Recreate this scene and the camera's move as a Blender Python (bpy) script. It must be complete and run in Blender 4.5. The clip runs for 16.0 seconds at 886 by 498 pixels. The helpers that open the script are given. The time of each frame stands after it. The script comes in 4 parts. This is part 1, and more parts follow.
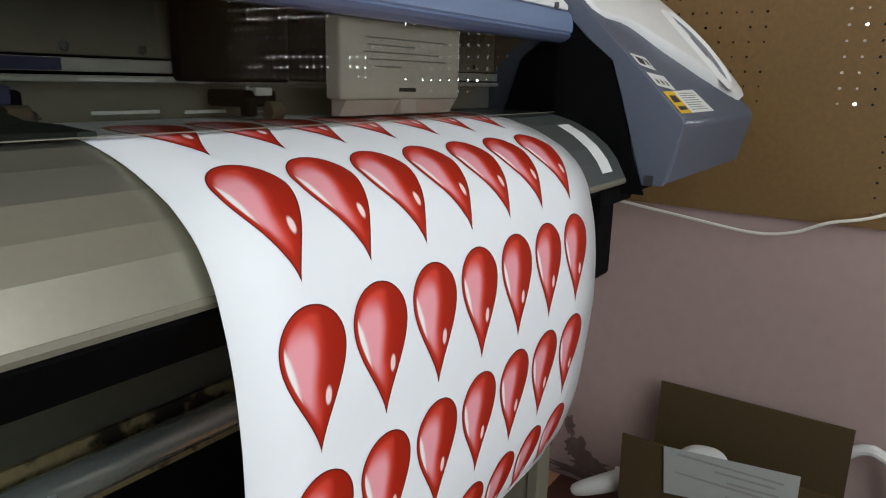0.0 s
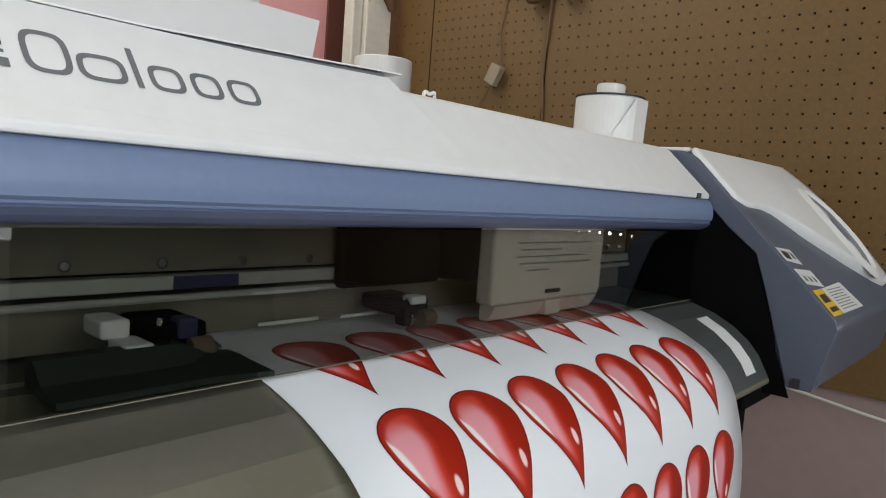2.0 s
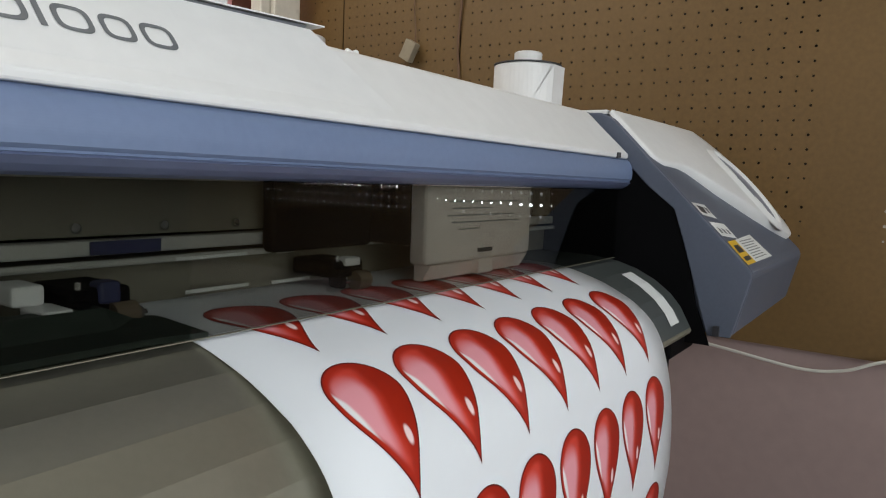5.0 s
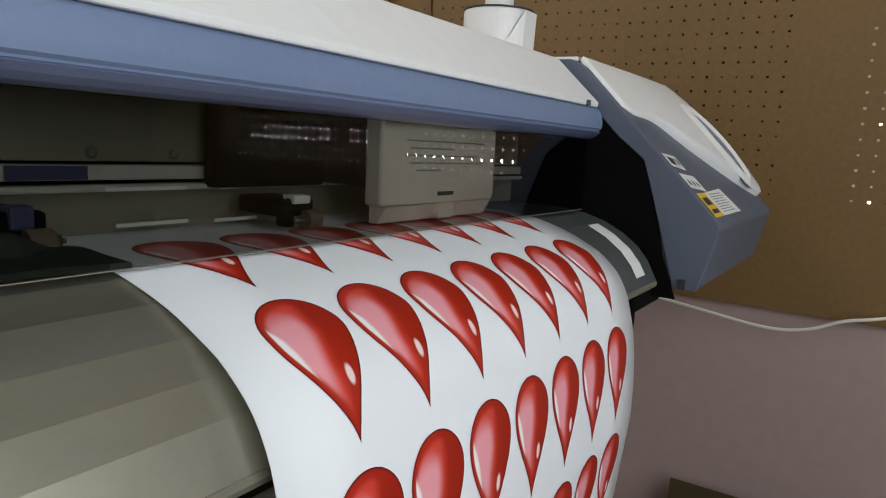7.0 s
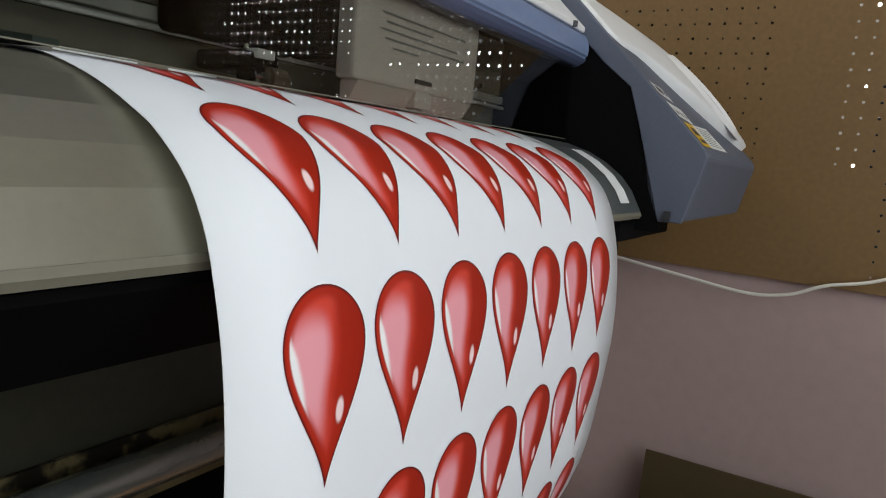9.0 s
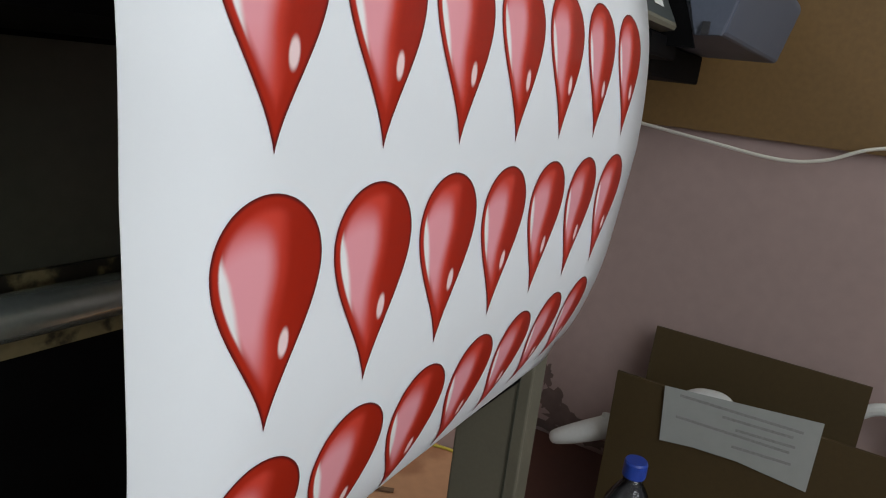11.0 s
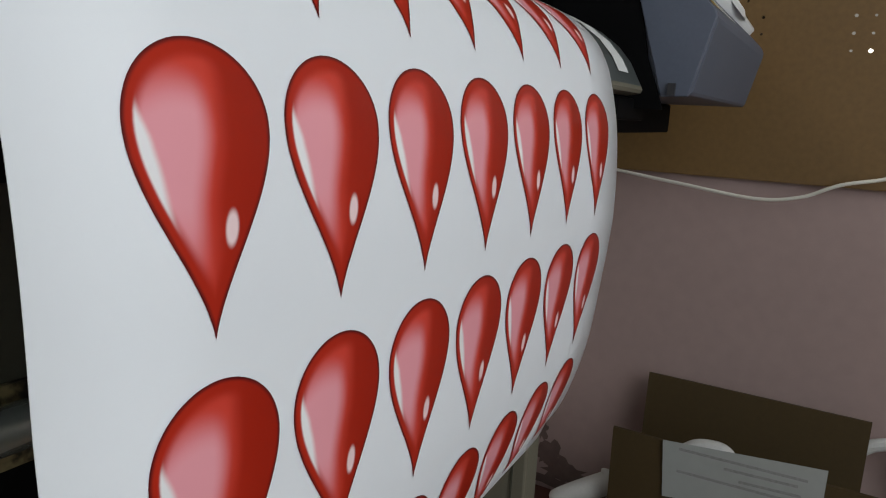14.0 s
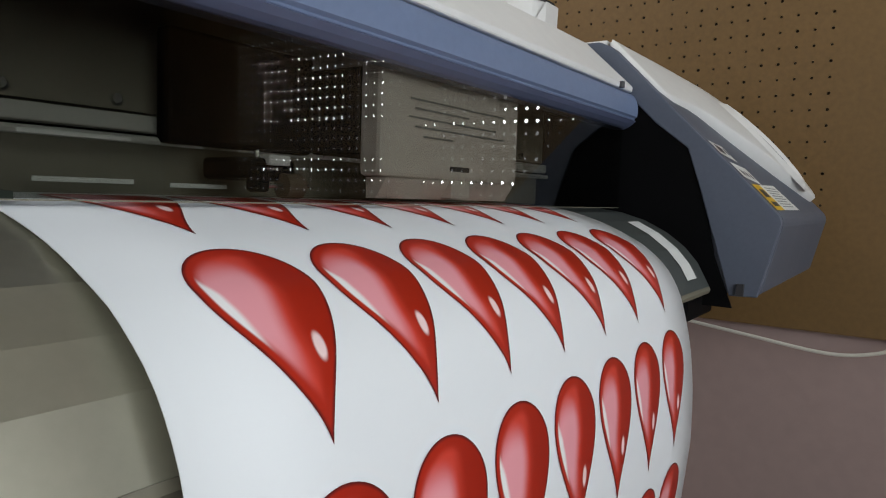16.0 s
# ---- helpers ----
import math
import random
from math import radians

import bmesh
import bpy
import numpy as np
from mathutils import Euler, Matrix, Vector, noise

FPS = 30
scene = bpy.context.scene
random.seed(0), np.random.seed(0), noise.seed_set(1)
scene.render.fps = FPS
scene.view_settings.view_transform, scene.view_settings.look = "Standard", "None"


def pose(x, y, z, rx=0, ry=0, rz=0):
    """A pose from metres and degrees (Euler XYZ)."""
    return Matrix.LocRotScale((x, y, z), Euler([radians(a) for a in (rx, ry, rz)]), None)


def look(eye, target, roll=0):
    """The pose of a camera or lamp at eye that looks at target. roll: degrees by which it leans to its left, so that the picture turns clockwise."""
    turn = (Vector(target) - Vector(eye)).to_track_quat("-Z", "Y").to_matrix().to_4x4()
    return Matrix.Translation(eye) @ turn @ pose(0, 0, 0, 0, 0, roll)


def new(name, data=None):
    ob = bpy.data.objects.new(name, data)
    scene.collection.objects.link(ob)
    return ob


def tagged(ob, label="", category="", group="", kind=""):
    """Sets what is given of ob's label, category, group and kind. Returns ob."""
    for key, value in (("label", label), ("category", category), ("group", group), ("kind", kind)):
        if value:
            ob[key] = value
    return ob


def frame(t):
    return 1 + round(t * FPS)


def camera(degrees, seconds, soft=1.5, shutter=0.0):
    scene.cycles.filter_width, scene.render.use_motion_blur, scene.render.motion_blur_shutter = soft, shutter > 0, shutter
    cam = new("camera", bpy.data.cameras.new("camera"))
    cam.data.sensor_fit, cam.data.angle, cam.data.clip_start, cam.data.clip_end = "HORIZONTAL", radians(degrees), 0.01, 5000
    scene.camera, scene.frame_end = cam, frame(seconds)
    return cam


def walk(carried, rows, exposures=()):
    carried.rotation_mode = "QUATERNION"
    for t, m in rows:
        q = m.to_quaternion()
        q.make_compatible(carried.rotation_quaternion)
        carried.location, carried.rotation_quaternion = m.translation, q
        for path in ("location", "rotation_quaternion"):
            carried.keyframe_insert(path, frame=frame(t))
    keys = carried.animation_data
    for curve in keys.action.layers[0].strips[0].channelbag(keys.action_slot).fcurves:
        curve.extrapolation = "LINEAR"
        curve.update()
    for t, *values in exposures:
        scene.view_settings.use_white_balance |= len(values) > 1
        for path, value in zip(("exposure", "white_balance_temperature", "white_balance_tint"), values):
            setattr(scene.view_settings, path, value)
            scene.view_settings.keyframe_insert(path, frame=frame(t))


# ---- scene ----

cam = camera(65.69, 16.0, soft=1.1)
ROWS = [
    (0.0, pose(-0.2595, -0.2178, 0.4418, 76.21, -1.24, -55.45)),
    (0.5, pose(-0.2569, -0.1975, 0.4658, 79.37, -3.64, -53.43)),
    (1.0, pose(-0.2516, -0.1828, 0.4845, 81.93, -2.96, -51.78)),
    (1.5, pose(-0.2561, -0.1755, 0.5044, 83.42, -2.40, -49.56)),
    (2.0, pose(-0.2717, -0.1534, 0.5193, 84.76, -4.33, -48.17)),
    (2.5, pose(-0.2820, -0.1422, 0.5192, 85.36, -3.57, -50.02)),
    (3.0, pose(-0.2853, -0.1403, 0.5197, 86.11, -2.78, -50.61)),
    (3.5, pose(-0.3085, -0.1374, 0.5220, 86.48, -2.92, -49.51)),
    (4.0, pose(-0.2894, -0.1345, 0.5111, 85.46, -2.56, -52.86)),
    (4.5, pose(-0.2826, -0.1364, 0.5093, 85.46, -2.24, -53.53)),
    (5.0, pose(-0.2731, -0.1426, 0.4957, 84.09, -2.24, -55.12)),
    (5.2, pose(-0.2696, -0.1433, 0.4890, 83.25, -1.86, -55.58)),
    (7.3, pose(-0.2445, -0.1425, 0.4737, 81.07, -3.09, -57.29)),
    (7.5, pose(-0.2459, -0.1462, 0.4720, 80.77, -2.65, -57.14)),
    (8.0, pose(-0.2469, -0.1489, 0.4680, 80.20, -2.90, -57.18)),
    (8.5, pose(-0.2343, -0.1435, 0.4246, 81.78, -3.28, -57.82)),
    (9.0, pose(-0.2194, -0.1374, 0.3765, 82.17, -5.09, -58.65)),
    (9.5, pose(-0.1978, -0.1242, 0.3349, 80.52, -3.99, -56.48)),
    (10.0, pose(-0.1859, -0.1229, 0.3076, 78.00, -5.20, -56.83)),
    (10.2, pose(-0.1811, -0.1242, 0.2990, 77.03, -6.51, -57.16)),
    (12.3, pose(-0.1519, -0.1280, 0.2185, 73.83, -5.39, -57.59)),
    (12.5, pose(-0.1517, -0.1282, 0.2158, 73.54, -5.41, -57.58)),
    (13.0, pose(-0.1506, -0.1275, 0.2123, 73.27, -4.64, -58.30)),
    (13.5, pose(-0.1451, -0.1173, 0.2499, 75.47, -4.41, -58.96)),
    (14.0, pose(-0.1380, -0.1163, 0.3010, 78.56, -2.83, -59.42)),
    (14.5, pose(-0.1407, -0.1159, 0.3265, 80.38, -2.77, -58.38)),
    (15.0, pose(-0.1455, -0.1087, 0.3552, 83.99, -3.12, -58.23)),
    (15.5, pose(-0.1635, -0.1046, 0.3899, 85.44, -1.73, -54.51)),
    (16.0, pose(-0.1616, -0.0980, 0.4132, 85.59, -1.91, -55.35)),
]
walk(cam, ROWS, [(0.0, 0.42), (0.8, 0.36), (1.5, 0.24), (4.0, 0.21), (7.5, 0.24), (9.0, 0.28), (12.5, 0.18), (13.6, 0.24), (14.3, -0.12), (15.0, -0.12), (16.0, 0.15)])

# ---------------------------------------------------------------- light
world = bpy.data.worlds.new("world")
scene.world = world
world.use_nodes = True
world.node_tree.nodes["Background"].inputs["Color"].default_value = (0.55, 0.6, 0.7, 1)
world.node_tree.nodes["Background"].inputs["Strength"].default_value = 0.02


def tube_lamp(name, x, y, z, length, watts, colour, turn=0):
    lamp = bpy.data.lights.new(name, "AREA")
    lamp.shape, lamp.size, lamp.size_y = "RECTANGLE", length, 0.09
    lamp.energy, lamp.color = watts, colour
    ob = new(name, lamp)
    ob.matrix_world = pose(x, y, z, 0, 0, turn)
    # a bare tube shines on the ceiling too
    up = bpy.data.lights.new(name + "_upward", "AREA")
    up.shape, up.size, up.size_y, up.energy, up.color = "RECTANGLE", length, 0.09, 0.5 * watts, colour
    new(name + "_upward", up).matrix_world = pose(x, y, z + 0.012, 180, 0, turn)
    return ob


tube_lamp("ceiling_tube_light_front", -0.85, -1.2, 1.72, 2.2, 6.0, (0.93, 0.97, 1.0))
tube_lamp("ceiling_tube_light_rear", 0.10, 1.05, 1.72, 1.2, 8.5, (1.0, 0.94, 0.86))

# daylight in the wide window behind the camera
window_light = bpy.data.lights.new("window_daylight", "AREA")
window_light.shape, window_light.size, window_light.size_y = "RECTANGLE", 1.9, 1.2
window_light.energy, window_light.color = 22, (0.91, 0.955, 0.97)
new("window_daylight", window_light).matrix_world = look((-0.65, -1.49, 0.9), (-0.65, 0.0, 0.9))


# ---------------------------------------------------------------- materials
def material(name, colour, rough=0.5, metal=0.0, vary=0.12, grain=60.0, stain=4.0, bump=0.0, coat=0.0, spec=0.5, dirt=None, dirt_at=0.62):
    m = bpy.data.materials.new(name)
    m.use_nodes = True
    nt = m.node_tree
    bsdf = nt.nodes["Principled BSDF"]
    geo = nt.nodes.new("ShaderNodeNewGeometry")
    fine = nt.nodes.new("ShaderNodeTexNoise")
    fine.inputs["Scale"].default_value, fine.inputs["Detail"].default_value = grain, 4
    big = nt.nodes.new("ShaderNodeTexNoise")
    big.inputs["Scale"].default_value, big.inputs["Detail"].default_value = stain, 5
    nt.links.new(geo.outputs["Position"], fine.inputs["Vector"])
    nt.links.new(geo.outputs["Position"], big.inputs["Vector"])
    both = nt.nodes.new("ShaderNodeMath")
    both.operation = "MULTIPLY_ADD"
    nt.links.new(fine.outputs["Fac"], both.inputs[0])
    both.inputs[1].default_value = 0.5
    half = nt.nodes.new("ShaderNodeMath")
    half.operation = "MULTIPLY"
    half.inputs[1].default_value = 0.5
    nt.links.new(big.outputs["Fac"], half.inputs[0])
    nt.links.new(half.outputs[0], both.inputs[2])
    ramp = nt.nodes.new("ShaderNodeMapRange")
    ramp.inputs["From Min"].default_value, ramp.inputs["From Max"].default_value = 0.3, 0.7
    ramp.inputs["To Min"].default_value, ramp.inputs["To Max"].default_value = 1 - vary, 1 + vary
    nt.links.new(both.outputs[0], ramp.inputs["Value"])
    mul = nt.nodes.new("ShaderNodeVectorMath")
    mul.operation = "SCALE"
    mul.inputs[0].default_value = colour
    nt.links.new(ramp.outputs[0], mul.inputs["Scale"])
    out = mul.outputs[0]
    if dirt:
        mask = nt.nodes.new("ShaderNodeMapRange")
        mask.interpolation_type = "SMOOTHSTEP"
        mask.inputs["From Min"].default_value, mask.inputs["From Max"].default_value = dirt_at, dirt_at + 0.12
        nt.links.new(big.outputs["Fac"], mask.inputs["Value"])
        mix = nt.nodes.new("ShaderNodeMix")
        mix.data_type = "RGBA"
        nt.links.new(mask.outputs[0], mix.inputs[0])
        nt.links.new(out, mix.inputs[6])
        mix.inputs[7].default_value = (*dirt, 1)
        out = mix.outputs[2]
    nt.links.new(out, bsdf.inputs["Base Color"])
    rr = nt.nodes.new("ShaderNodeMapRange")
    rr.inputs["To Min"].default_value, rr.inputs["To Max"].default_value = max(rough - 0.08, 0.02), min(rough + 0.1, 1)
    nt.links.new(big.outputs["Fac"], rr.inputs["Value"])
    nt.links.new(rr.outputs[0], bsdf.inputs["Roughness"])
    bsdf.inputs["Metallic"].default_value = metal
    bsdf.inputs["Coat Weight"].default_value = coat
    bsdf.inputs["Specular IOR Level"].default_value = spec
    if bump:
        b = nt.nodes.new("ShaderNodeBump")
        b.inputs["Strength"].default_value, b.inputs["Distance"].default_value = bump, 0.002
        nt.links.new(both.outputs[0], b.inputs["Height"])
        nt.links.new(b.outputs[0], bsdf.inputs["Normal"])
    return m


WHITE = material("white_plastic", (0.74, 0.745, 0.745), 0.42, vary=0.04, stain=3, bump=0.05, dirt=(0.66, 0.66, 0.63), dirt_at=0.66)
BARBLUE = material("bar_blue_plastic", (0.15, 0.2, 0.325), 0.42, vary=0.06, grain=200)
BLUE = material("blue_plastic", (0.088, 0.104, 0.145), 0.5, vary=0.08, bump=0.08, grain=300)
BLUEDARK = material("shaded_blue_plastic", (0.088, 0.108, 0.19), 0.42, vary=0.08)
BLACK = material("black_plastic", (0.0035, 0.0035, 0.004), 0.65, vary=0.2, spec=0.06)
APRON = material("beige_steel", (0.44, 0.425, 0.345), 0.36, metal=0.9, vary=0.05, stain=6, grain=200, spec=0.6)
BEDM = material("bed_steel", (0.055, 0.062, 0.052), 0.35, metal=0.4, vary=0.15)
CARRW = material("carriage_plastic", (0.72, 0.65, 0.6), 0.45, vary=0.08, stain=20)
OLIVE = material("olive_rail", (0.2, 0.188, 0.15), 0.45, metal=0.1, vary=0.15, stain=9)
RAILM = material("rail_steel", (0.5, 0.5, 0.47), 0.35, metal=0.3, vary=0.1)
ALU = material("aluminium_tube", (0.52, 0.6, 0.57), 0.26, metal=0.7, vary=0.1, grain=160)
LEG = material("grey_beige_paint", (0.145, 0.135, 0.1), 0.5, vary=0.08, bump=0.1, grain=220, dirt=(0.11, 0.1, 0.08))
PAPER = material("vinyl", (0.722, 0.748, 0.782), 0.55, vary=0.012, grain=30, spec=0.3)
LABELW = material("label_white", (0.7, 0.71, 0.7), 0.5, vary=0.03)
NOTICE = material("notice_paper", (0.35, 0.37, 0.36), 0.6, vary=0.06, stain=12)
FADED = material("faded_ink", (0.26, 0.265, 0.26), 0.6, vary=0.3, grain=300)
YELLOW = material("label_yellow", (0.72, 0.45, 0.03), 0.5, vary=0.05)
INK = material("ink_black", (0.03, 0.03, 0.035), 0.5, vary=0.1)
GREYINK = material("grey_lettering", (0.13, 0.14, 0.15), 0.5, vary=0.05)
PEG = material("hardboard", (0.16, 0.092, 0.030), 0.5, vary=0.16, grain=110, stain=2.5, bump=0.12, dirt=(0.122, 0.069, 0.022), dirt_at=0.58)
PINK = material("pink_plaster", (0.37, 0.272, 0.258), 0.75, vary=0.07, grain=40, stain=2.2, bump=0.25, dirt=(0.325, 0.232, 0.215), dirt_at=0.6)
SOOT = material("wall_stain", (0.15, 0.105, 0.095), 0.8, vary=0.3, grain=40, stain=15)
PALE = material("pale_wall_paint", (0.6, 0.59, 0.56), 0.75, vary=0.08, stain=2)
# painted dark: shade behind the pegboard holes, and an unseen wall's dark reflection
DARKW = material("darkened_wall", (0.035, 0.024, 0.016), 0.9)
CEIL = material("ceiling_paint", (0.45, 0.44, 0.4), 0.8)
FLOORM = material("terracotta_floor", (0.17, 0.11, 0.08), 0.5, vary=0.2, bump=0.1, stain=5)
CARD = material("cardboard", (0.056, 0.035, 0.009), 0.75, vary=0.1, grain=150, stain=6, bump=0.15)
WOOD = material("orange_board", (0.5, 0.27, 0.15), 0.55, vary=0.1, grain=50, stain=5, dirt=(0.36, 0.17, 0.09), dirt_at=0.6)
MAROON = material("maroon_board", (0.055, 0.019, 0.012), 0.45, vary=0.2, stain=8)
FOAM = material("white_foam", (0.66, 0.67, 0.66), 0.6, vary=0.06, grain=200, bump=0.2)
POSTW = material("white_painted_wood", (0.66, 0.62, 0.54), 0.6, vary=0.1, stain=12, dirt=(0.42, 0.38, 0.3), dirt_at=0.6)
POSTERP = material("poster_pink", (0.72, 0.36, 0.37), 0.5, vary=0.04)
POSTERW = material("poster_white", (0.64, 0.635, 0.645), 0.5, vary=0.03)
CURTAIN = material("dark_red_frame", (0.13, 0.05, 0.035), 0.6, vary=0.15)
CABLE = material("white_cable", (0.68, 0.66, 0.6), 0.5, vary=0.06)
YCABLE = material("yellow_cable", (0.45, 0.36, 0.05), 0.5, vary=0.06)
CAPB = material("blue_cap", (0.02, 0.06, 0.38), 0.4, vary=0.06)
CLAMP = material("clamp_plate", (0.028, 0.037, 0.031), 0.6, vary=0.25, spec=0.25)
# grey stands in for the shade inside the white oval cup
RECESS = material("shaded_recess", (0.2, 0.22, 0.27), 0.35, vary=0.1)
TAGM = material("grey_beige_box", (0.3, 0.255, 0.18), 0.6, vary=0.12, stain=30)
RUBBER = material("brown_rubber", (0.12, 0.09, 0.06), 0.7, vary=0.1)
ORANGE = material("orange_tag", (0.55, 0.14, 0.04), 0.5)
STEEL = material("screw_steel", (0.6, 0.6, 0.58), 0.25, metal=0.9)
NAVY = material("navy_tag", (0.03, 0.035, 0.09), 0.4)
TWINE = material("brown_twine", (0.16, 0.09, 0.05), 0.8)
TANSHEET = material("stained_tan_sheet", (0.22, 0.18, 0.09), 0.4, vary=0.2, stain=26, dirt=(0.012, 0.010, 0.006), dirt_at=0.5)
# dark grey stands for the dark reflection in the apron's right end
DARKGREY = material("apron_reflection_grey", (0.062, 0.07, 0.068), 0.38, vary=0.1, grain=160)
PANELG = material("dark_grey_panel", (0.06, 0.062, 0.046), 0.3, vary=0.15, stain=5)


def glass_material(name, tint, rough=0.0, clear=0.6):
    """Thin tinted sheet: light passes straight on, dimmed, and the surface mirrors by Fresnel."""
    m = bpy.data.materials.new(name)
    m.use_nodes = True
    nt = m.node_tree
    nt.nodes.remove(nt.nodes["Principled BSDF"])
    t = nt.nodes.new("ShaderNodeBsdfTransparent")
    t.inputs["Color"].default_value = (*tint, 1)
    g = nt.nodes.new("ShaderNodeBsdfGlossy")
    g.inputs["Roughness"].default_value = rough
    fr = nt.nodes.new("ShaderNodeFresnel")
    fr.inputs["IOR"].default_value = 1.5
    mix = nt.nodes.new("ShaderNodeMixShader")
    nt.links.new(fr.outputs[0], mix.inputs[0])
    nt.links.new(t.outputs[0], mix.inputs[1])
    nt.links.new(g.outputs[0], mix.inputs[2])
    nt.links.new(mix.outputs[0], nt.nodes["Material Output"].inputs["Surface"])
    return m


GLASS = glass_material("smoked_acrylic", (0.58, 0.585, 0.555))
PET = glass_material("clear_bottle", (0.9, 0.91, 0.93), 0.03)


def glow(name, colour, strength):
    m = bpy.data.materials.new(name)
    m.use_nodes = True
    b = m.node_tree.nodes["Principled BSDF"]
    b.inputs["Base Color"].default_value = (0, 0, 0, 1)
    b.inputs["Emission Color"].default_value = (*colour, 1)
    b.inputs["Emission Strength"].default_value = strength
    return m


DAY = glow("daylight", (0.95, 0.98, 1.0), 30)
DIMDAY = glow("dim_daylight", (0.95, 0.97, 1.0), 2.0)
OUTSIDE = glow("outside_daylight", (0.9, 0.95, 1.0), 0.8)
FAINTDAY = glow("faint_daylight", (1.0, 0.95, 0.85), 0.25)


def drop_material():
    """Printed glossy red drop: dark rim, pink gloss, white crescent and a small white fleck, on the drop's own coordinates."""
    m = bpy.data.materials.new("printed_red_drop")
    m.use_nodes = True
    nt = m.node_tree
    bsdf = nt.nodes["Principled BSDF"]
    bsdf.inputs["Roughness"].default_value = 0.4
    bsdf.inputs["Specular IOR Level"].default_value = 0.25

    def uv(name):
        n = nt.nodes.new("ShaderNodeUVMap")
        n.uv_map = name
        s = nt.nodes.new("ShaderNodeSeparateXYZ")
        nt.links.new(n.outputs[0], s.inputs[0])
        return s.outputs

    def put(sock, v):
        if hasattr(v, "is_linked"):
            nt.links.new(v, sock)
        else:
            sock.default_value = v

    def f(op, a, b=0.0):
        n = nt.nodes.new("ShaderNodeMath")
        n.operation = op
        put(n.inputs[0], a)
        put(n.inputs[1], b)
        return n.outputs[0]

    def step(v, a, b):
        n = nt.nodes.new("ShaderNodeMapRange")
        n.interpolation_type = "SMOOTHSTEP"
        put(n.inputs["Value"], v)
        put(n.inputs["From Min"], a)
        put(n.inputs["From Max"], b)
        return n.outputs[0]

    def inv(v):
        return f("SUBTRACT", 1.0, v)

    def mix(fac, a, b):
        n = nt.nodes.new("ShaderNodeMix")
        n.data_type = "RGBA"
        put(n.inputs[0], fac)
        for s, c in ((n.inputs[6], a), (n.inputs[7], b)):
            if isinstance(c, tuple):
                s.default_value = (*c, 1)
            else:
                nt.links.new(c, s)
        return n.outputs[2]

    u, v, _ = uv("art")
    e, _, _ = uv("edge")
    bound = f("ADD", f("MULTIPLY", step(v, 0.42, 0.72), 0.09), 0.42)
    off = f("SUBTRACT", u, bound)
    body = mix(step(u, 0.25, 0.95), (0.39, 0.020, 0.007), (0.30, 0.013, 0.004))
    halo = f("MULTIPLY", inv(step(off, 0.02, 0.20)), step(e, 0.06, 0.15))
    body = mix(f("MULTIPLY", halo, 0.75), body, (0.62, 0.06, 0.04))
    top = f("ADD", v, f("MULTIPLY", f("POWER", f("ABSOLUTE", f("SUBTRACT", u, 0.34)), 2.0), 0.9))
    pink = f("MULTIPLY", inv(step(off, -0.07, 0.10)), step(e, 0.05, 0.13))
    pink = f("MULTIPLY", pink, inv(step(top, 0.76, 0.93)))
    pink = f("MULTIPLY", pink, step(v, 0.12, 0.48))
    body = mix(f("MULTIPLY", pink, 0.95), body, (0.74, 0.32, 0.365))
    wide = f("ADD", f("MULTIPLY", step(v, 0.36, 0.62), 0.085), 0.075)
    wide = f("SUBTRACT", wide, f("MULTIPLY", step(v, 0.66, 0.86), 0.12))
    white = f("MULTIPLY", step(e, 0.06, 0.085), inv(step(f("SUBTRACT", e, wide), -0.035, 0.02)))
    white = f("MULTIPLY", white, inv(step(u, 0.24, 0.36)))
    white = f("MULTIPLY", white, f("MULTIPLY", step(v, 0.34, 0.46), inv(step(v, 0.76, 0.86))))
    body = mix(white, body, (0.78, 0.77, 0.78))
    du = f("DIVIDE", f("SUBTRACT", f("ADD", u, f("MULTIPLY", f("SUBTRACT", v, 0.37), -0.2)), 0.645), 0.055)
    dv = f("DIVIDE", f("SUBTRACT", v, 0.375), 0.07)
    r = f("SQRT", f("ADD", f("MULTIPLY", du, du), f("MULTIPLY", dv, dv)))
    body = mix(inv(step(r, 0.6, 1.1)), body, (0.78, 0.6, 0.6))
    rim = inv(step(e, 0.004, 0.035))
    body = mix(f("MULTIPLY", rim, 0.9), body, (0.06, 0.006, 0.008))
    nt.links.new(body, bsdf.inputs["Base Color"])
    return m


DROP = drop_material()


# ---------------------------------------------------------------- mesh helpers
def part(name, bm, mat, parent=None, label="", smooth=False, turned=True):
    me = bpy.data.meshes.new(name)
    if turned:
        bmesh.ops.recalc_face_normals(bm, faces=bm.faces)
    bm.to_mesh(me)
    bm.free()
    me.materials.append(mat)
    if smooth:
        for p in me.polygons:
            p.use_smooth = True
    ob = new(name, me)
    ob.parent = parent
    if label:
        tagged(ob, label)
    return ob


def thing(name, label, category, group="", kind=""):
    return tagged(new(name), label, category, group, kind)


def setting(ob, label, category):
    return tagged(ob, label, category, kind="structure")


def box(x0, x1, y0, y1, z0, z1, bevel=0.0, segs=2):
    bm = bmesh.new()
    bmesh.ops.create_cube(bm, size=1, matrix=Matrix.LocRotScale(((x0 + x1) / 2, (y0 + y1) / 2, (z0 + z1) / 2), None, (x1 - x0, y1 - y0, z1 - z0)))
    if bevel:
        bmesh.ops.bevel(bm, geom=bm.edges[:], offset=bevel, segments=segs, affect="EDGES", profile=0.5)
    return bm


def move(bm, m):
    bmesh.ops.transform(bm, matrix=m, verts=bm.verts)
    return bm


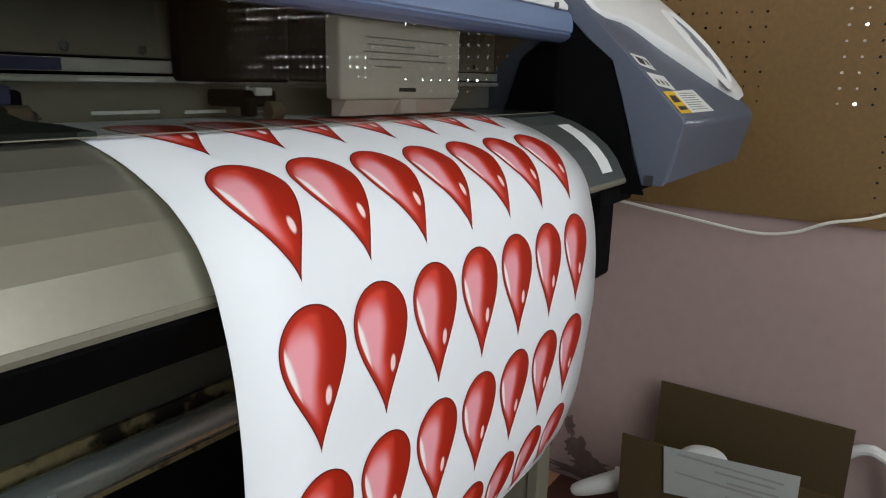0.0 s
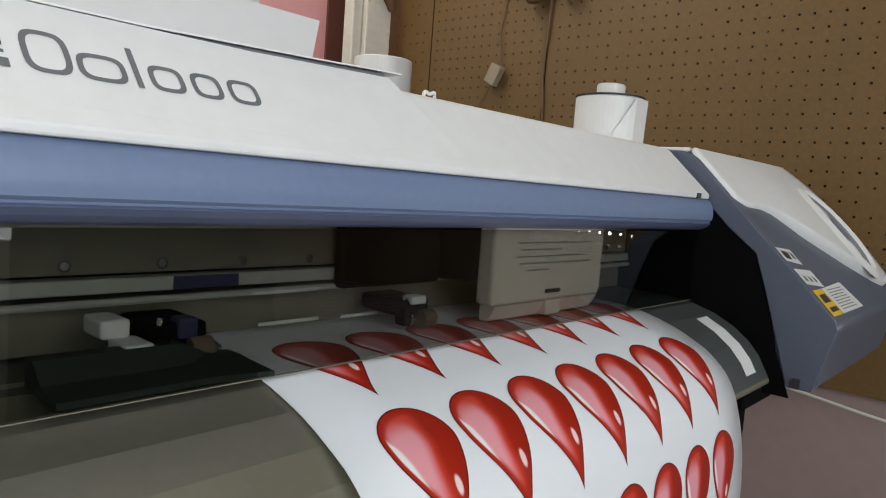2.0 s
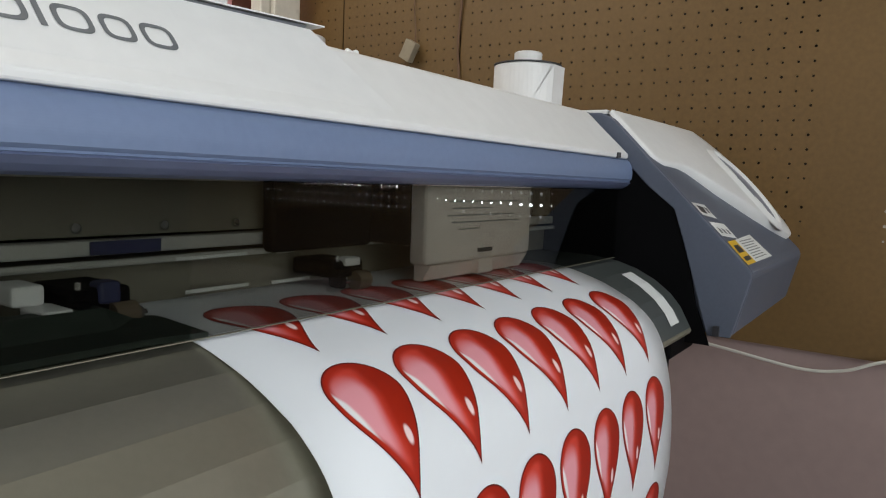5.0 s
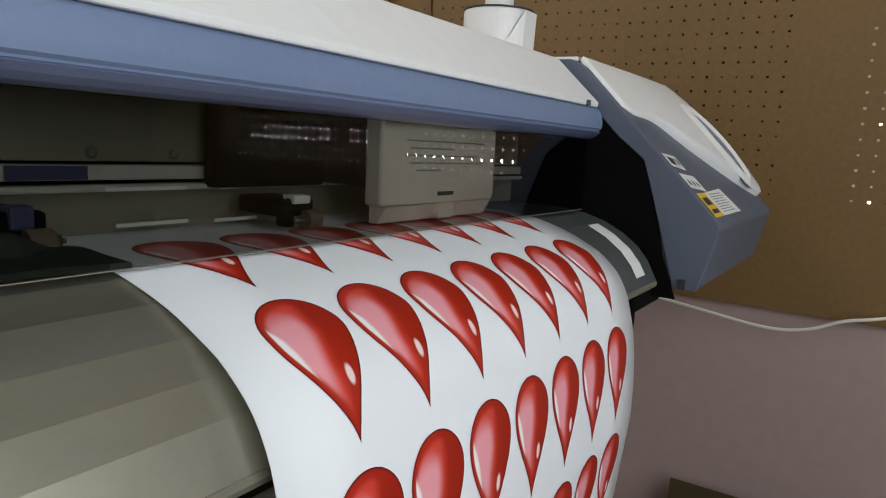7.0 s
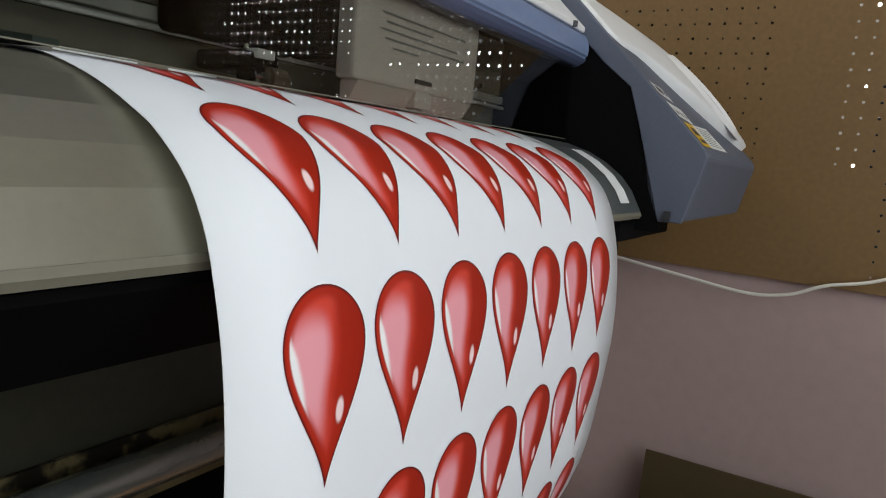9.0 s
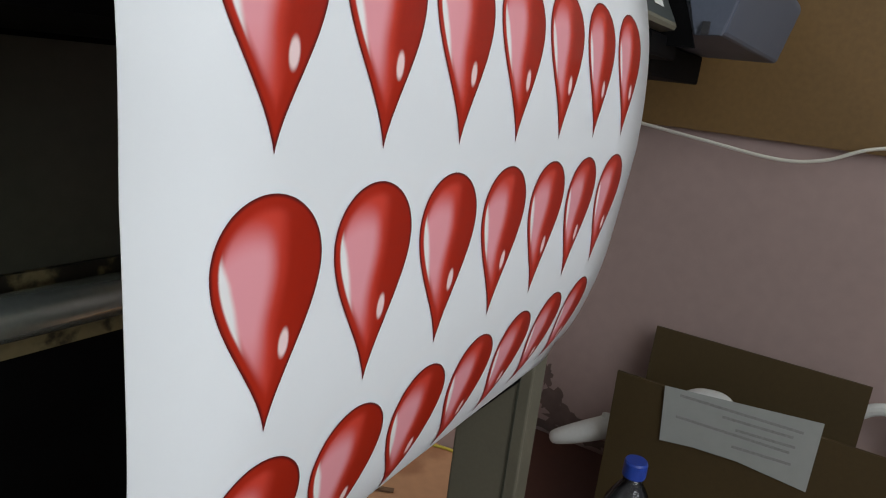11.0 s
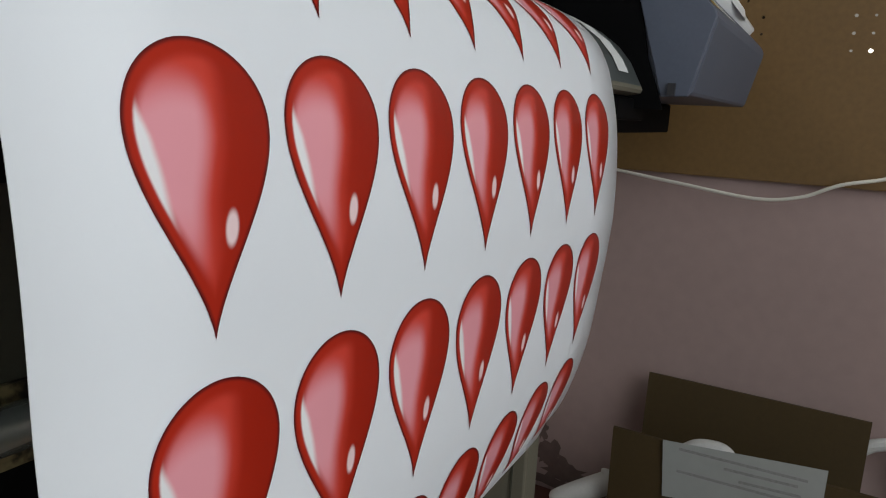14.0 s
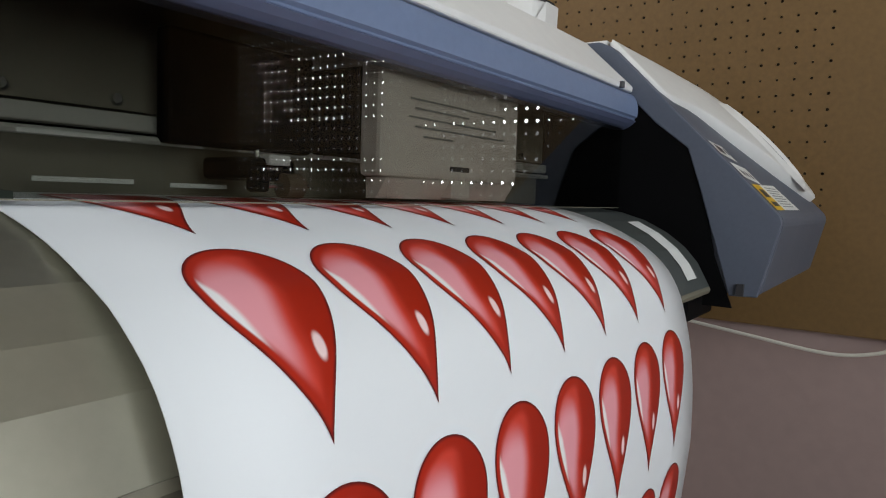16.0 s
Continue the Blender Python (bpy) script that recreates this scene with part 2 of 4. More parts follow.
def rod(a, b, r, n=16, r2=None):
    """A closed round bar from a to b."""
    a, b = Vector(a), Vector(b)
    bm = bmesh.new()
    bmesh.ops.create_cone(bm, cap_ends=True, segments=n, radius1=r, radius2=r if r2 is None else r2, depth=(b - a).length)
    return move(bm, Matrix.Translation((a + b) / 2) @ (b - a).to_track_quat("Z", "Y").to_matrix().to_4x4())


def prism(profile, x0, x1, bevel=0.0):
    """A closed (y, z) outline pushed from x0 to x1."""
    bm = bmesh.new()
    a = [bm.verts.new((x0, y, z)) for y, z in profile]
    b = [bm.verts.new((x1, y, z)) for y, z in profile]
    n = len(profile)
    for i in range(n):
        bm.faces.new((a[i], a[(i + 1) % n], b[(i + 1) % n], b[i]))
    bm.faces.new(a)
    bm.faces.new(b[::-1])
    if bevel:
        bmesh.ops.recalc_face_normals(bm, faces=bm.faces)
        bmesh.ops.bevel(bm, geom=bm.edges[:], offset=bevel, segments=2, affect="EDGES", profile=0.5)
    return bm


def lathe(profile, cx, cy, n=24):
    """A turned body: rings of (radius, z)."""
    bm = bmesh.new()
    rings = []
    for r, z in profile:
        rings.append([bm.verts.new((cx + r * math.cos(2 * math.pi * k / n), cy + r * math.sin(2 * math.pi * k / n), z)) for k in range(n)])
    for p, q in zip(rings, rings[1:]):
        for k in range(n):
            bm.faces.new((p[k], p[(k + 1) % n], q[(k + 1) % n], q[k]))
    bm.faces.new(rings[0][::-1])
    bm.faces.new(rings[-1])
    return bm


def sweep(points, r, n=8, tip=1.0):
    """A round cable along a list of points. tip: how thin its first end is, as a share of r."""
    pts = smooth_line([Vector(p) for p in points], 8)
    bm = bmesh.new()
    rings = []
    for i, p in enumerate(pts):
        d = (pts[min(i + 1, len(pts) - 1)] - pts[max(i - 1, 0)]).normalized()
        side = d.cross(Vector((0.01, 0.02, 1))).normalized()
        up = side.cross(d)
        rr = r * (tip + (1 - tip) * math.sqrt(min(1.0, 2 * i / len(pts))))
        rings.append([bm.verts.new(p + rr * (math.cos(2 * math.pi * k / n) * side + math.sin(2 * math.pi * k / n) * up)) for k in range(n)])
    for p, q in zip(rings, rings[1:]):
        for k in range(n):
            bm.faces.new((p[k], p[(k + 1) % n], q[(k + 1) % n], q[k]))
    bm.faces.new(rings[0][::-1])
    bm.faces.new(rings[-1])
    return bm


def smooth_line(pts, steps):
    """Catmull-Rom through the points."""
    out = []
    for i in range(len(pts) - 1):
        p0, p1, p2, p3 = pts[max(i - 1, 0)], pts[i], pts[i + 1], pts[min(i + 2, len(pts) - 1)]
        for k in range(steps):
            t = k / steps
            out.append(0.5 * (2 * p1 + (p2 - p0) * t + (2 * p0 - 5 * p1 + 4 * p2 - p3) * t * t + (3 * p1 - p0 - 3 * p2 + p3) * t ** 3))
    out.append(pts[-1])
    return out


# ---------------------------------------------------------------- room
FLOOR, CEILING = -0.585, 1.95
WALL_X, BOARD_X = 1.104, 1.09
setting(part("floor", box(-2.2, 1.25, -1.6, 1.5, FLOOR - 0.1, FLOOR), FLOORM), "worn dull brown tiled floor of the print room", "floor")
setting(part("ceiling", box(-2.2, 1.25, -1.6, 1.5, CEILING, CEILING + 0.1), CEIL), "plain pale painted ceiling of the room", "ceiling")
setting(part("wall_west", box(-2.3, -2.2, -1.6, 1.5, FLOOR, CEILING), PALE), "plain pale plastered wall", "wall")
# right-hand piece is unseen and dark only to darken reflections in the apron
for x0, x1, z0, z1 in ((-2.2, -1.6, FLOOR, CEILING), (0.30, 1.25, FLOOR, CEILING), (-1.6, 0.30, FLOOR, 0.3), (-1.6, 0.30, 1.5, CEILING)):
    setting(part("wall_south", box(x0, x1, -1.6, -1.5, z0, z1), DARKW if x1 > 1 else PALE), "plain wall round the window, its unseen right end darkened for reflections", "wall")
setting(part("window_backdrop", box(-1.6, 0.30, -1.62, -1.6, 0.3, 1.5), OUTSIDE), "dull daylight outside the window", "backdrop")
setting(part("wall_north", box(-2.2, 1.25, 1.5, 1.6, FLOOR, CEILING), PALE), "plain pale plastered wall behind the printer", "wall")
PEG_LOW = 0.214
east = setting(part("wall_east", box(WALL_X, 1.25, -1.6, 1.5, FLOOR, PEG_LOW + 0.02), PINK), "pink plastered wall, scuffed and stained near the floor", "wall")
# dark colour stands in for the shade seen through the pegboard holes
setting(part("wall_east_rear", box(WALL_X + 0.004, 1.25, 0.0, 1.5, PEG_LOW + 0.02, CEILING), DARKW), "wall behind the brown pegboard, painted dark for the shade in its holes", "wall")
setting(part("wall_east_front", box(WALL_X + 0.004, 1.25, -1.6, -1.3, PEG_LOW + 0.02, CEILING), PINK), "pink plastered wall beside the boarded window", "wall")
setting(part("wall_east_upper", box(WALL_X + 0.004, 1.25, -1.3, 0.0, 1.0, CEILING), PINK), "pink plastered wall above the boarded window", "wall")

PITCH = 0.0254
SEAM2 = 1.145
HOLE_Y, HOLE_Z = 0.2092, 0.6722


def pegboard(y0, y1, z0, z1, plain):
    """Hardboard sheet with round holes drilled through on a one-inch grid. plain: share of cells left undrilled."""
    rnd = random.Random(5)
    n, r, th = 8, 0.0032, 0.0022
    verts, faces = [], []
    j0, j1 = math.ceil((z0 - HOLE_Z) / PITCH + 0.5), math.floor((z1 - HOLE_Z) / PITCH - 0.5)
    i0, i1 = math.ceil((y0 - HOLE_Y) / PITCH + 0.5), math.floor((y1 - HOLE_Y) / PITCH - 0.5)

    def quad(a, b, c, d):
        k = len(verts)
        verts.extend((a, b, c, d))
        faces.append((k, k + 1, k + 2, k + 3))

    x = BOARD_X
    ya, yb = HOLE_Y + (i0 - 0.5) * PITCH, HOLE_Y + (i1 + 0.5) * PITCH
    za, zb = HOLE_Z + (j0 - 0.5) * PITCH, HOLE_Z + (j1 + 0.5) * PITCH
    for a, b, c, d in ((y0, y1, z0, za), (y0, y1, zb, z1), (y0, ya, za, zb), (yb, y1, za, zb)):
        quad((x, a, c), (x, b, c), (x, b, d), (x, a, d))
    quad((x, y0, z0), (x, y1, z0), (x + th, y1, z0), (x + th, y0, z0))
    quad((x, y0, z0), (x, y0, z1), (x + th, y0, z1), (x + th, y0, z0))
    quad((x, y1, z0), (x, y1, z1), (x + th, y1, z1), (x + th, y1, z0))
    h = PITCH / 2
    for i in range(i0, i1 + 1):
        for j in range(j0, j1 + 1):
            cy, cz = HOLE_Y + i * PITCH, HOLE_Z + j * PITCH
            if rnd.random() < plain or -0.072 < cy < 0.025 or (cz < 0.41 and cy > -0.16):
                quad((x, cy - h, cz - h), (x, cy + h, cz - h), (x, cy + h, cz + h), (x, cy - h, cz + h))
                continue
            k = len(verts)
            rr = r * rnd.uniform(0.85, 1.15) * (0.74 if cy > -0.2 else 1.15)
            for q in range(n):
                a = 2 * math.pi * (q + 0.5) / n
                c, s = math.cos(a), math.sin(a)
                f = h / max(abs(c), abs(s))
                verts.append((x, cy + f * c, cz + f * s))
                verts.append((x, cy + rr * c, cz + rr * s))
                verts.append((x + th, cy + rr * c, cz + rr * s))
            for q in range(n):
                a, b = k + 3 * q, k + 3 * ((q + 1) % n)
                faces.append((a, b, b + 1, a + 1))
                faces.append((a + 1, b + 1, b + 2, a + 2))
            for q in (0, 2, 4, 6):
                # corner left over between the octagon and its square cell
                a = 2 * math.pi * (q + 1) / n
                b0, b1 = k + 3 * q, k + 3 * ((q + 1) % n)
                verts.append((x, cy + h * (1 if math.cos(a) > 0 else -1), cz + h * (1 if math.sin(a) > 0 else -1)))
                faces.append((b0, len(verts) - 1, b1))
    me = bpy.data.meshes.new("pegboard")
    me.from_pydata(verts, [], faces)
    me.materials.append(PEG)
    return new("pegboard", me)


for y0, y1, share in ((-1.49, 0.772, 0.03), (0.776, SEAM2 - 0.002, 0.02), (SEAM2 + 0.002, 1.49, 0.3)):
    setting(pegboard(y0, y1, PEG_LOW, 1.5, share), "brown perforated hardboard sheet fixed on the wall", "pegboard")
setting(part("wall_trim", box(BOARD_X, WALL_X + 0.004, -1.49, 1.49, 1.5, 1.53), PEG), "brown wooden batten along the top of the pegboard", "trim")

# daylight in the window behind the boards
sky = thing("backdrop", "bright daylight behind the boarded window", "backdrop", kind="structure")
for y0, y1, z0, z1 in ((-1.10, -0.775, 0.592, 0.775), (-0.715, -0.64, 0.592, 0.735), (-1.03, -0.775, 0.455, 0.500), (-1.10, -1.03, 0.455, 0.478), (-0.715, -0.645, 0.445, 0.500), (-0.54, -0.155, 0.428, 0.452), (-0.54, -0.155, 0.566, 0.582), (-0.325, -0.23, 0.590, 0.612)):
    part("sky_pane", box(1.125, 1.127, y0, y1, z0, z1), DAY, sky)
for z0, z1 in ((0.415, 0.438), (0.542, 0.565), (0.665, 0.69)):
    part("sky_pane", box(1.125, 1.127, -0.132, -0.11, z0, z1), DAY, sky)
for y0, y1, look_of in ((-1.2, -0.60, DIMDAY), (-0.50, -0.20, DIMDAY), (-0.135, -0.085, FAINTDAY)):
    part("dim_sky", box(1.130, 1.132, y0, y1, 0.41, 0.86), look_of, sky)


# ---------------------------------------------------------------- printer
printer = thing("large_format_printer", "wide white and blue floor-standing vinyl printer with a smoked window", "printer")
LEFT, RIGHT = -0.62, 0.548

# white top cover
cover_line = [(0.156, 0.5275), (0.1555, 0.5330), (0.2100, 0.5835), (0.2180, 0.5870), (0.2400, 0.5890), (0.5600, 0.5900), (0.5800, 0.5800), (0.5800, 0.5200)]
cover = part("top_cover", prism(cover_line, LEFT, RIGHT, 0.0015), WHITE, printer, "white moulded plastic top cover")
# raised centre of the cover with a slanting end
bm = bmesh.new()
n0 = Vector((0, -0.679, 0.734))


def on_slope(x, s, lift):
    return Vector((x, 0.1555 + 0.734 * s, 0.533 + 0.679 * s)) + lift * n0


lo = [bm.verts.new(on_slope(*p)) for p in ((LEFT, 0.012, 0.0), (0.106, 0.011, 0.0), (0.078, 0.074, 0.0), (-0.045, 0.074, 0.0), (LEFT, 0.074, 0.0))]
front_l, front_r, peak, ridge, rear_l = [bm.verts.new(on_slope(*p)) for p in ((LEFT, 0.0125, 0.0002), (0.100, 0.0125, 0.0002), (0.064, 0.077, 0.0088), (-0.045, 0.077, 0.0052), (LEFT, 0.077, 0.0052))]
fold = bm.verts.new(on_slope(-0.045, 0.044, 0.00264))
for face in ((front_l, front_r, fold), (front_l, fold, ridge, rear_l), (fold, front_r, peak), (fold, peak, ridge), lo[::-1]):
    bm.faces.new(face)
rim_of = (front_l, front_r, peak, ridge, rear_l)
for i in range(5):
    bm.faces.new((lo[i], lo[(i + 1) % 5], rim_of[(i + 1) % 5], rim_of[i]))
part("centre_panel", bm, WHITE, printer, "white raised centre of the cover")
# solid dark wedge added for the shadow in the gap below the lid
bm = bmesh.new()
gap = [[bm.verts.new(p) for p in ((x, 0.2085, 0.5862), (x, 0.2085, 0.5862 + h), (x, 0.230, 0.5892 + h), (x, 0.230, 0.5885))] for x, h in ((-0.11, 0.0024), (0.0, 0.0056), (0.062, 0.0080))]
for p, q in zip(gap, gap[1:]):
    for k in range(4):
        bm.faces.new((p[k], p[(k + 1) % 4], q[(k + 1) % 4], q[k]))
bm.faces.new(gap[0])
bm.faces.new(gap[-1][::-1])
part("lid_shadow", bm, GREYINK, printer, "dark wedge painted in for the shadow under the lifted lid")
bm = bmesh.new()
lid = [[bm.verts.new(p) for p in ((x, 0.2065, 0.5868 + h), (x, 0.2068, 0.5878 + h), (x, 0.395, 0.5925 + h), (x, 0.395, 0.5905))] for x, h in ((LEFT, 0.0026), (-0.11, 0.0026), (0.0, 0.0060), (0.064, 0.0086), (0.078, 0.0090))]
for p, q in zip(lid, lid[1:]):
    for k in range(4):
        bm.faces.new((p[k], p[(k + 1) % 4], q[(k + 1) % 4], q[k]))
bm.faces.new(lid[0])
bm.faces.new(lid[-1][::-1])
part("lid", bm, WHITE, printer, "white lid lifted at one end")

# brand mark as plain shapes: a tile and six hollow blocks
def slope_frame(x0, x1, s0, s1, w, solid=False):
    bm = bmesh.new()

    def p(x, q):
        return on_slope(x, q, 0.0002 + (q - 0.0125) * 0.005 / 0.0645 + 0.0004)

    if solid:
        bm.faces.new([bm.verts.new(p(*q)) for q in ((x0, s0), (x1, s0), (x1, s1), (x0, s1))])
        return bm
    cx, cq, rx, rq = (x0 + x1) / 2, (s0 + s1) / 2, (x1 - x0) / 2, (s1 - s0) / 2
    rings = []
    for f in (0.0, w):
        ring = []
        for k in range(32):
            a = 2 * math.pi * k / 32
            c, d = math.cos(a), math.sin(a)
            ring.append(bm.verts.new(p(cx + (rx - f) * math.copysign(abs(c) ** 0.6, c), cq + (rq - f) * math.copysign(abs(d) ** 0.6, d))))
        rings.append(ring)
    for k in range(32):
        bm.faces.new((rings[0][k], rings[0][(k + 1) % 32], rings[1][(k + 1) % 32], rings[1][k]))
    return bm


for x0, x1, s1, solid in ((-0.171, -0.151, 0.063, False), (-0.149, -0.127, 0.054, False), (-0.1235, -0.1205, 0.063, True), (-0.116, -0.098, 0.054, False), (-0.094, -0.077, 0.054, False), (-0.073, -0.0545, 0.054, False)):
    part("mark_block", slope_frame(x0, x1, 0.030, s1 - 0.006, 0.0027, solid), GREYINK, printer)
part("mark_tile", slope_frame(-0.190, -0.178, 0.043, 0.057, 0.003, True), INK, printer)
part("mark_bar", slope_frame(-0.235, -0.177, 0.030, 0.0355, 0.003, True), GREYINK, printer)
part("mark_bar", slope_frame(-0.235, -0.178, 0.0385, 0.0405, 0.003, True), GREYINK, printer)
part("mark_bar", slope_frame(-0.235, -0.178, 0.0565, 0.058, 0.003, True), GREYINK, printer)

# blue front bar with its groove
bulge = smooth_line([Vector(p) for p in ((0.1605, 0.5273), (0.1560, 0.5240), (0.1528, 0.5180), (0.1514, 0.5100), (0.1519, 0.5030))], 6)
bar_line = [(p[0], p[1]) for p in bulge] + [(0.1542, 0.5012), (0.1546, 0.4998), (0.175, 0.4998), (0.175, 0.5273)]
part("front_bar", prism(bar_line, LEFT, 0.5545), BARBLUE, printer, "blue plastic bar along the front cover")
# lower strip turns downwards; its shade is put into a darker blue
trim_line = [(0.1546, 0.4996), (0.1530, 0.4985), (0.1565, 0.4950), (0.1615, 0.4918), (0.1660, 0.4902), (0.175, 0.4900), (0.175, 0.4996)]
part("bar_trim", prism(trim_line, LEFT, 0.5545), BLUEDARK, printer, "lower trim of the front bar, darker blue for its shaded underside")
part("bar_latch", rod((0.512, 0.1545, 0.5335), (0.512, 0.1545, 0.5275), 0.003, 10), INK, printer)

# smoked window below the bar
bm = bmesh.new()
for y in (0.1600, 0.1620):
    bm.faces.new([bm.verts.new(p) for p in ((LEFT, y, 0.4075), (0.535, y, 0.4075), (0.535, y, 0.4895), (LEFT, y, 0.4895))])
window = part("window", bm, GLASS, printer, "smoked clear acrylic front window", turned=False)
window.visible_shadow = False
part("window_edge", box(LEFT, 0.535, 0.1600, 0.1620, 0.4067, 0.4073), LEG, printer, "dark lower edge of the window")

# apron: curved plate in front of the bed
apron_top = [Vector(p) for p in ((0.22, 0.4066), (0.19, 0.4062), (0.160, 0.4025), (0.134, 0.3950), (0.1105, 0.3835), (0.0920, 0.3700), (0.0790, 0.3555), (0.0665, 0.3330))]
outer = [(p[0], p[1]) for p in apron_top]
inner = [(p[0] + 0.003, p[1] - 0.003) for p in reversed(apron_top)]
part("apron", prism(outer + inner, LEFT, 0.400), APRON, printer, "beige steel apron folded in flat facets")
# same folded plate, its dark reflection painted in as a grey base
part("apron_end", prism(outer + inner, 0.4005, 0.545), DARKGREY, printer, "right end of the apron, coloured dark grey for its dark reflection", smooth=False)
part("apron_lip", prism([(0.0664, 0.3329), (0.0650, 0.3295), (0.0665, 0.3260), (0.0800, 0.3235), (0.0800, 0.3280), (0.0695, 0.3300)], LEFT, 0.545), LEG, printer, "darker folded lip of the apron")
strip = [(p[0] - 0.0008, p[1] + 0.0010) for p in (Vector((0.131, 0.3936)), *apron_top[4:7], Vector((0.0715, 0.3425)))]
part("apron_strip", prism(strip + [(y + 0.0002, z - 0.0003) for y, z in reversed(strip)], 0.482, 0.512), LABELW, printer, "white sticker strip on the apron")
part("underside", prism([(0.0780, 0.3225), (0.0790, 0.3180), (0.1410, 0.2680), (0.5000, 0.2550), (0.5000, 0.3225)], LEFT, 0.545), BLACK, printer, "black underside of the body")

# bed, rail and carriage behind the window
part("bed", box(LEFT, 0.545, 0.2, 0.5, 0.385, 0.4065), BEDM, printer, "steel printing bed")
part("rear_rail", box(LEFT, 0.545, 0.256, 0.30, 0.4535, 0.53), OLIVE, printer, "olive grey rail with screws")
part("slide_rail", box(LEFT, 0.545, 0.250, 0.262, 0.4425, 0.4515, 0.001), RAILM, printer, "steel slide rail")
part("lower_rail", box(LEFT, 0.545, 0.262, 0.285, 0.408, 0.4375), OLIVE, printer)
part("back_plate", box(LEFT, 0.545, 0.5, 0.52, 0.25, 0.53), BLACK, printer)
part("roof_lining", box(LEFT, 0.535, 0.175, 0.5, 0.515, 0.520), BLACK, printer)
for x in np.arange(-0.296, 0.5, 0.0563):
    part("screw", rod((x, 0.2565, 0.459), (x, 0.2530, 0.459), 0.0027, 10), STEEL, printer)
    part("washer", rod((x + 0.001, 0.2565, 0.4585), (x + 0.001, 0.2550, 0.4585), 0.0034, 12), INK, printer)
for x in (-0.065, 0.1135):
    part("rail_tag", box(x, x + 0.045, 0.2485, 0.2498, 0.4430, 0.4510), NAVY, printer, "navy tag on the rail")
part("bearing_bar", rod((LEFT, 0.247, 0.438), (0.54, 0.247, 0.438), 0.0022, 8), RAILM, printer)
part("tag", box(0.266, 0.321, 0.2465, 0.2478, 0.432, 0.440), ORANGE, printer, "orange tag on the rail")


# white strips added for the bright slots seen above and below the lower rail
for x0, x1, z0, z1 in ((-0.012, 0.044, 0.4362, 0.4385), (0.0715, 0.0885, 0.4355, 0.4378), (-0.0055, 0.0455, 0.4140, 0.4165), (0.067, 0.105, 0.4130, 0.4155)):
    part("slot_strip", box(x0, x1, 0.2440, 0.2448, z0, z1, 0.0003), LABELW, printer, "white strip standing in for a bright slot by the rail")


def pinch_roller(x, big):
    holder = part("pinch_roller", box(x - 0.017, x + 0.017, 0.206, 0.250, 0.4185, 0.4315, 0.003), BLACK, printer, "black pinch roller holder with a white clip")
    if big:
        part("clip", box(x - 0.034, x - 0.018, 0.198, 0.222, 0.4100, 0.4240, 0.002), WHITE, holder, "white plastic clip")
        part("clip_foot", box(x - 0.034, x - 0.018, 0.199, 0.221, 0.4070, 0.4095, 0.0005), WHITE, holder)
        part("clip_top", box(x - 0.040, x - 0.024, 0.215, 0.240, 0.4240, 0.4345, 0.002), WHITE, holder)
        part("knob", box(x - 0.002, x + 0.010, 0.204, 0.216, 0.4225, 0.4345, 0.002), NAVY, holder)
    else:
        part("clip", box(x - 0.006, x + 0.010, 0.2035, 0.216, 0.4275, 0.4335, 0.001), LABELW, holder, "white plastic clip")
    part("lever", box(x - 0.016, x - 0.008, 0.200, 0.212, 0.4120, 0.4260, 0.002), BLACK, holder)
    part("spring_pin", rod((x - 0.012, 0.207, 0.4315), (x - 0.012, 0.207, 0.4350), 0.0016, 8), STEEL, holder)
    part("roller", rod((x + 0.004, 0.204, 0.4160), (x + 0.017, 0.204, 0.4160), 0.0072, 18), RUBBER, holder, "brown rubber roller")
    part("hub", rod((x + 0.016, 0.204, 0.4160), (x + 0.021, 0.204, 0.4160), 0.0035, 12), INK, holder)
    part("axle", rod((x - 0.010, 0.204, 0.4160), (x + 0.024, 0.204, 0.4160), 0.0014, 8), STEEL, holder)


for x, big in ((-0.30, False), (-0.082, True), (0.108, False), (0.330, False)):
    pinch_roller(x, big)

# print carriage
CA = 0.170
carriage = part("carriage", box(CA, CA + 0.178, 0.180, 0.1975, 0.4245, 0.4980, 0.003), CARRW, printer, "beige white print carriage cover with a lettered label")
part("carriage_skirt", prism([(0.188, 0.4105), (0.1795, 0.4240), (0.196, 0.4240), (0.196, 0.4105)], CA + 0.006, CA + 0.172), CARRW, carriage, "grey lower skirt")
part("slot", box(CA + 0.078, CA + 0.102, 0.1788, 0.1802, 0.4310, 0.4345), INK, carriage)
for i, (x0, x1) in enumerate(((0.03, 0.152), (0.035, 0.10), (0.028, 0.14), (0.035, 0.152), (0.045, 0.08))):
    part("label_bar", box(CA + x0, CA + x1, 0.1790, 0.1802, 0.476 - 0.006 * i, 0.4772 - 0.006 * i), FADED, carriage)
part("carriage_back", box(CA + 0.004, CA + 0.170, 0.1975, 0.247, 0.4385, 0.4950, 0.003), BLACK, carriage, "black rear of the carriage")
part("tab", box(CA + 0.078, CA + 0.102, 0.1780, 0.1900, 0.4115, 0.4245, 0.0005), CARRW, carriage, "pale tab below the slot")
part("carriage_wing", box(CA - 0.110, CA - 0.002, 0.236, 0.2485, 0.437, 0.500, 0.003), BLACK, carriage, "black side of the print carriage")

# media clamp: thin dark plate that holds the sheet's edge
bm = bmesh.new()
clamp_rings = []
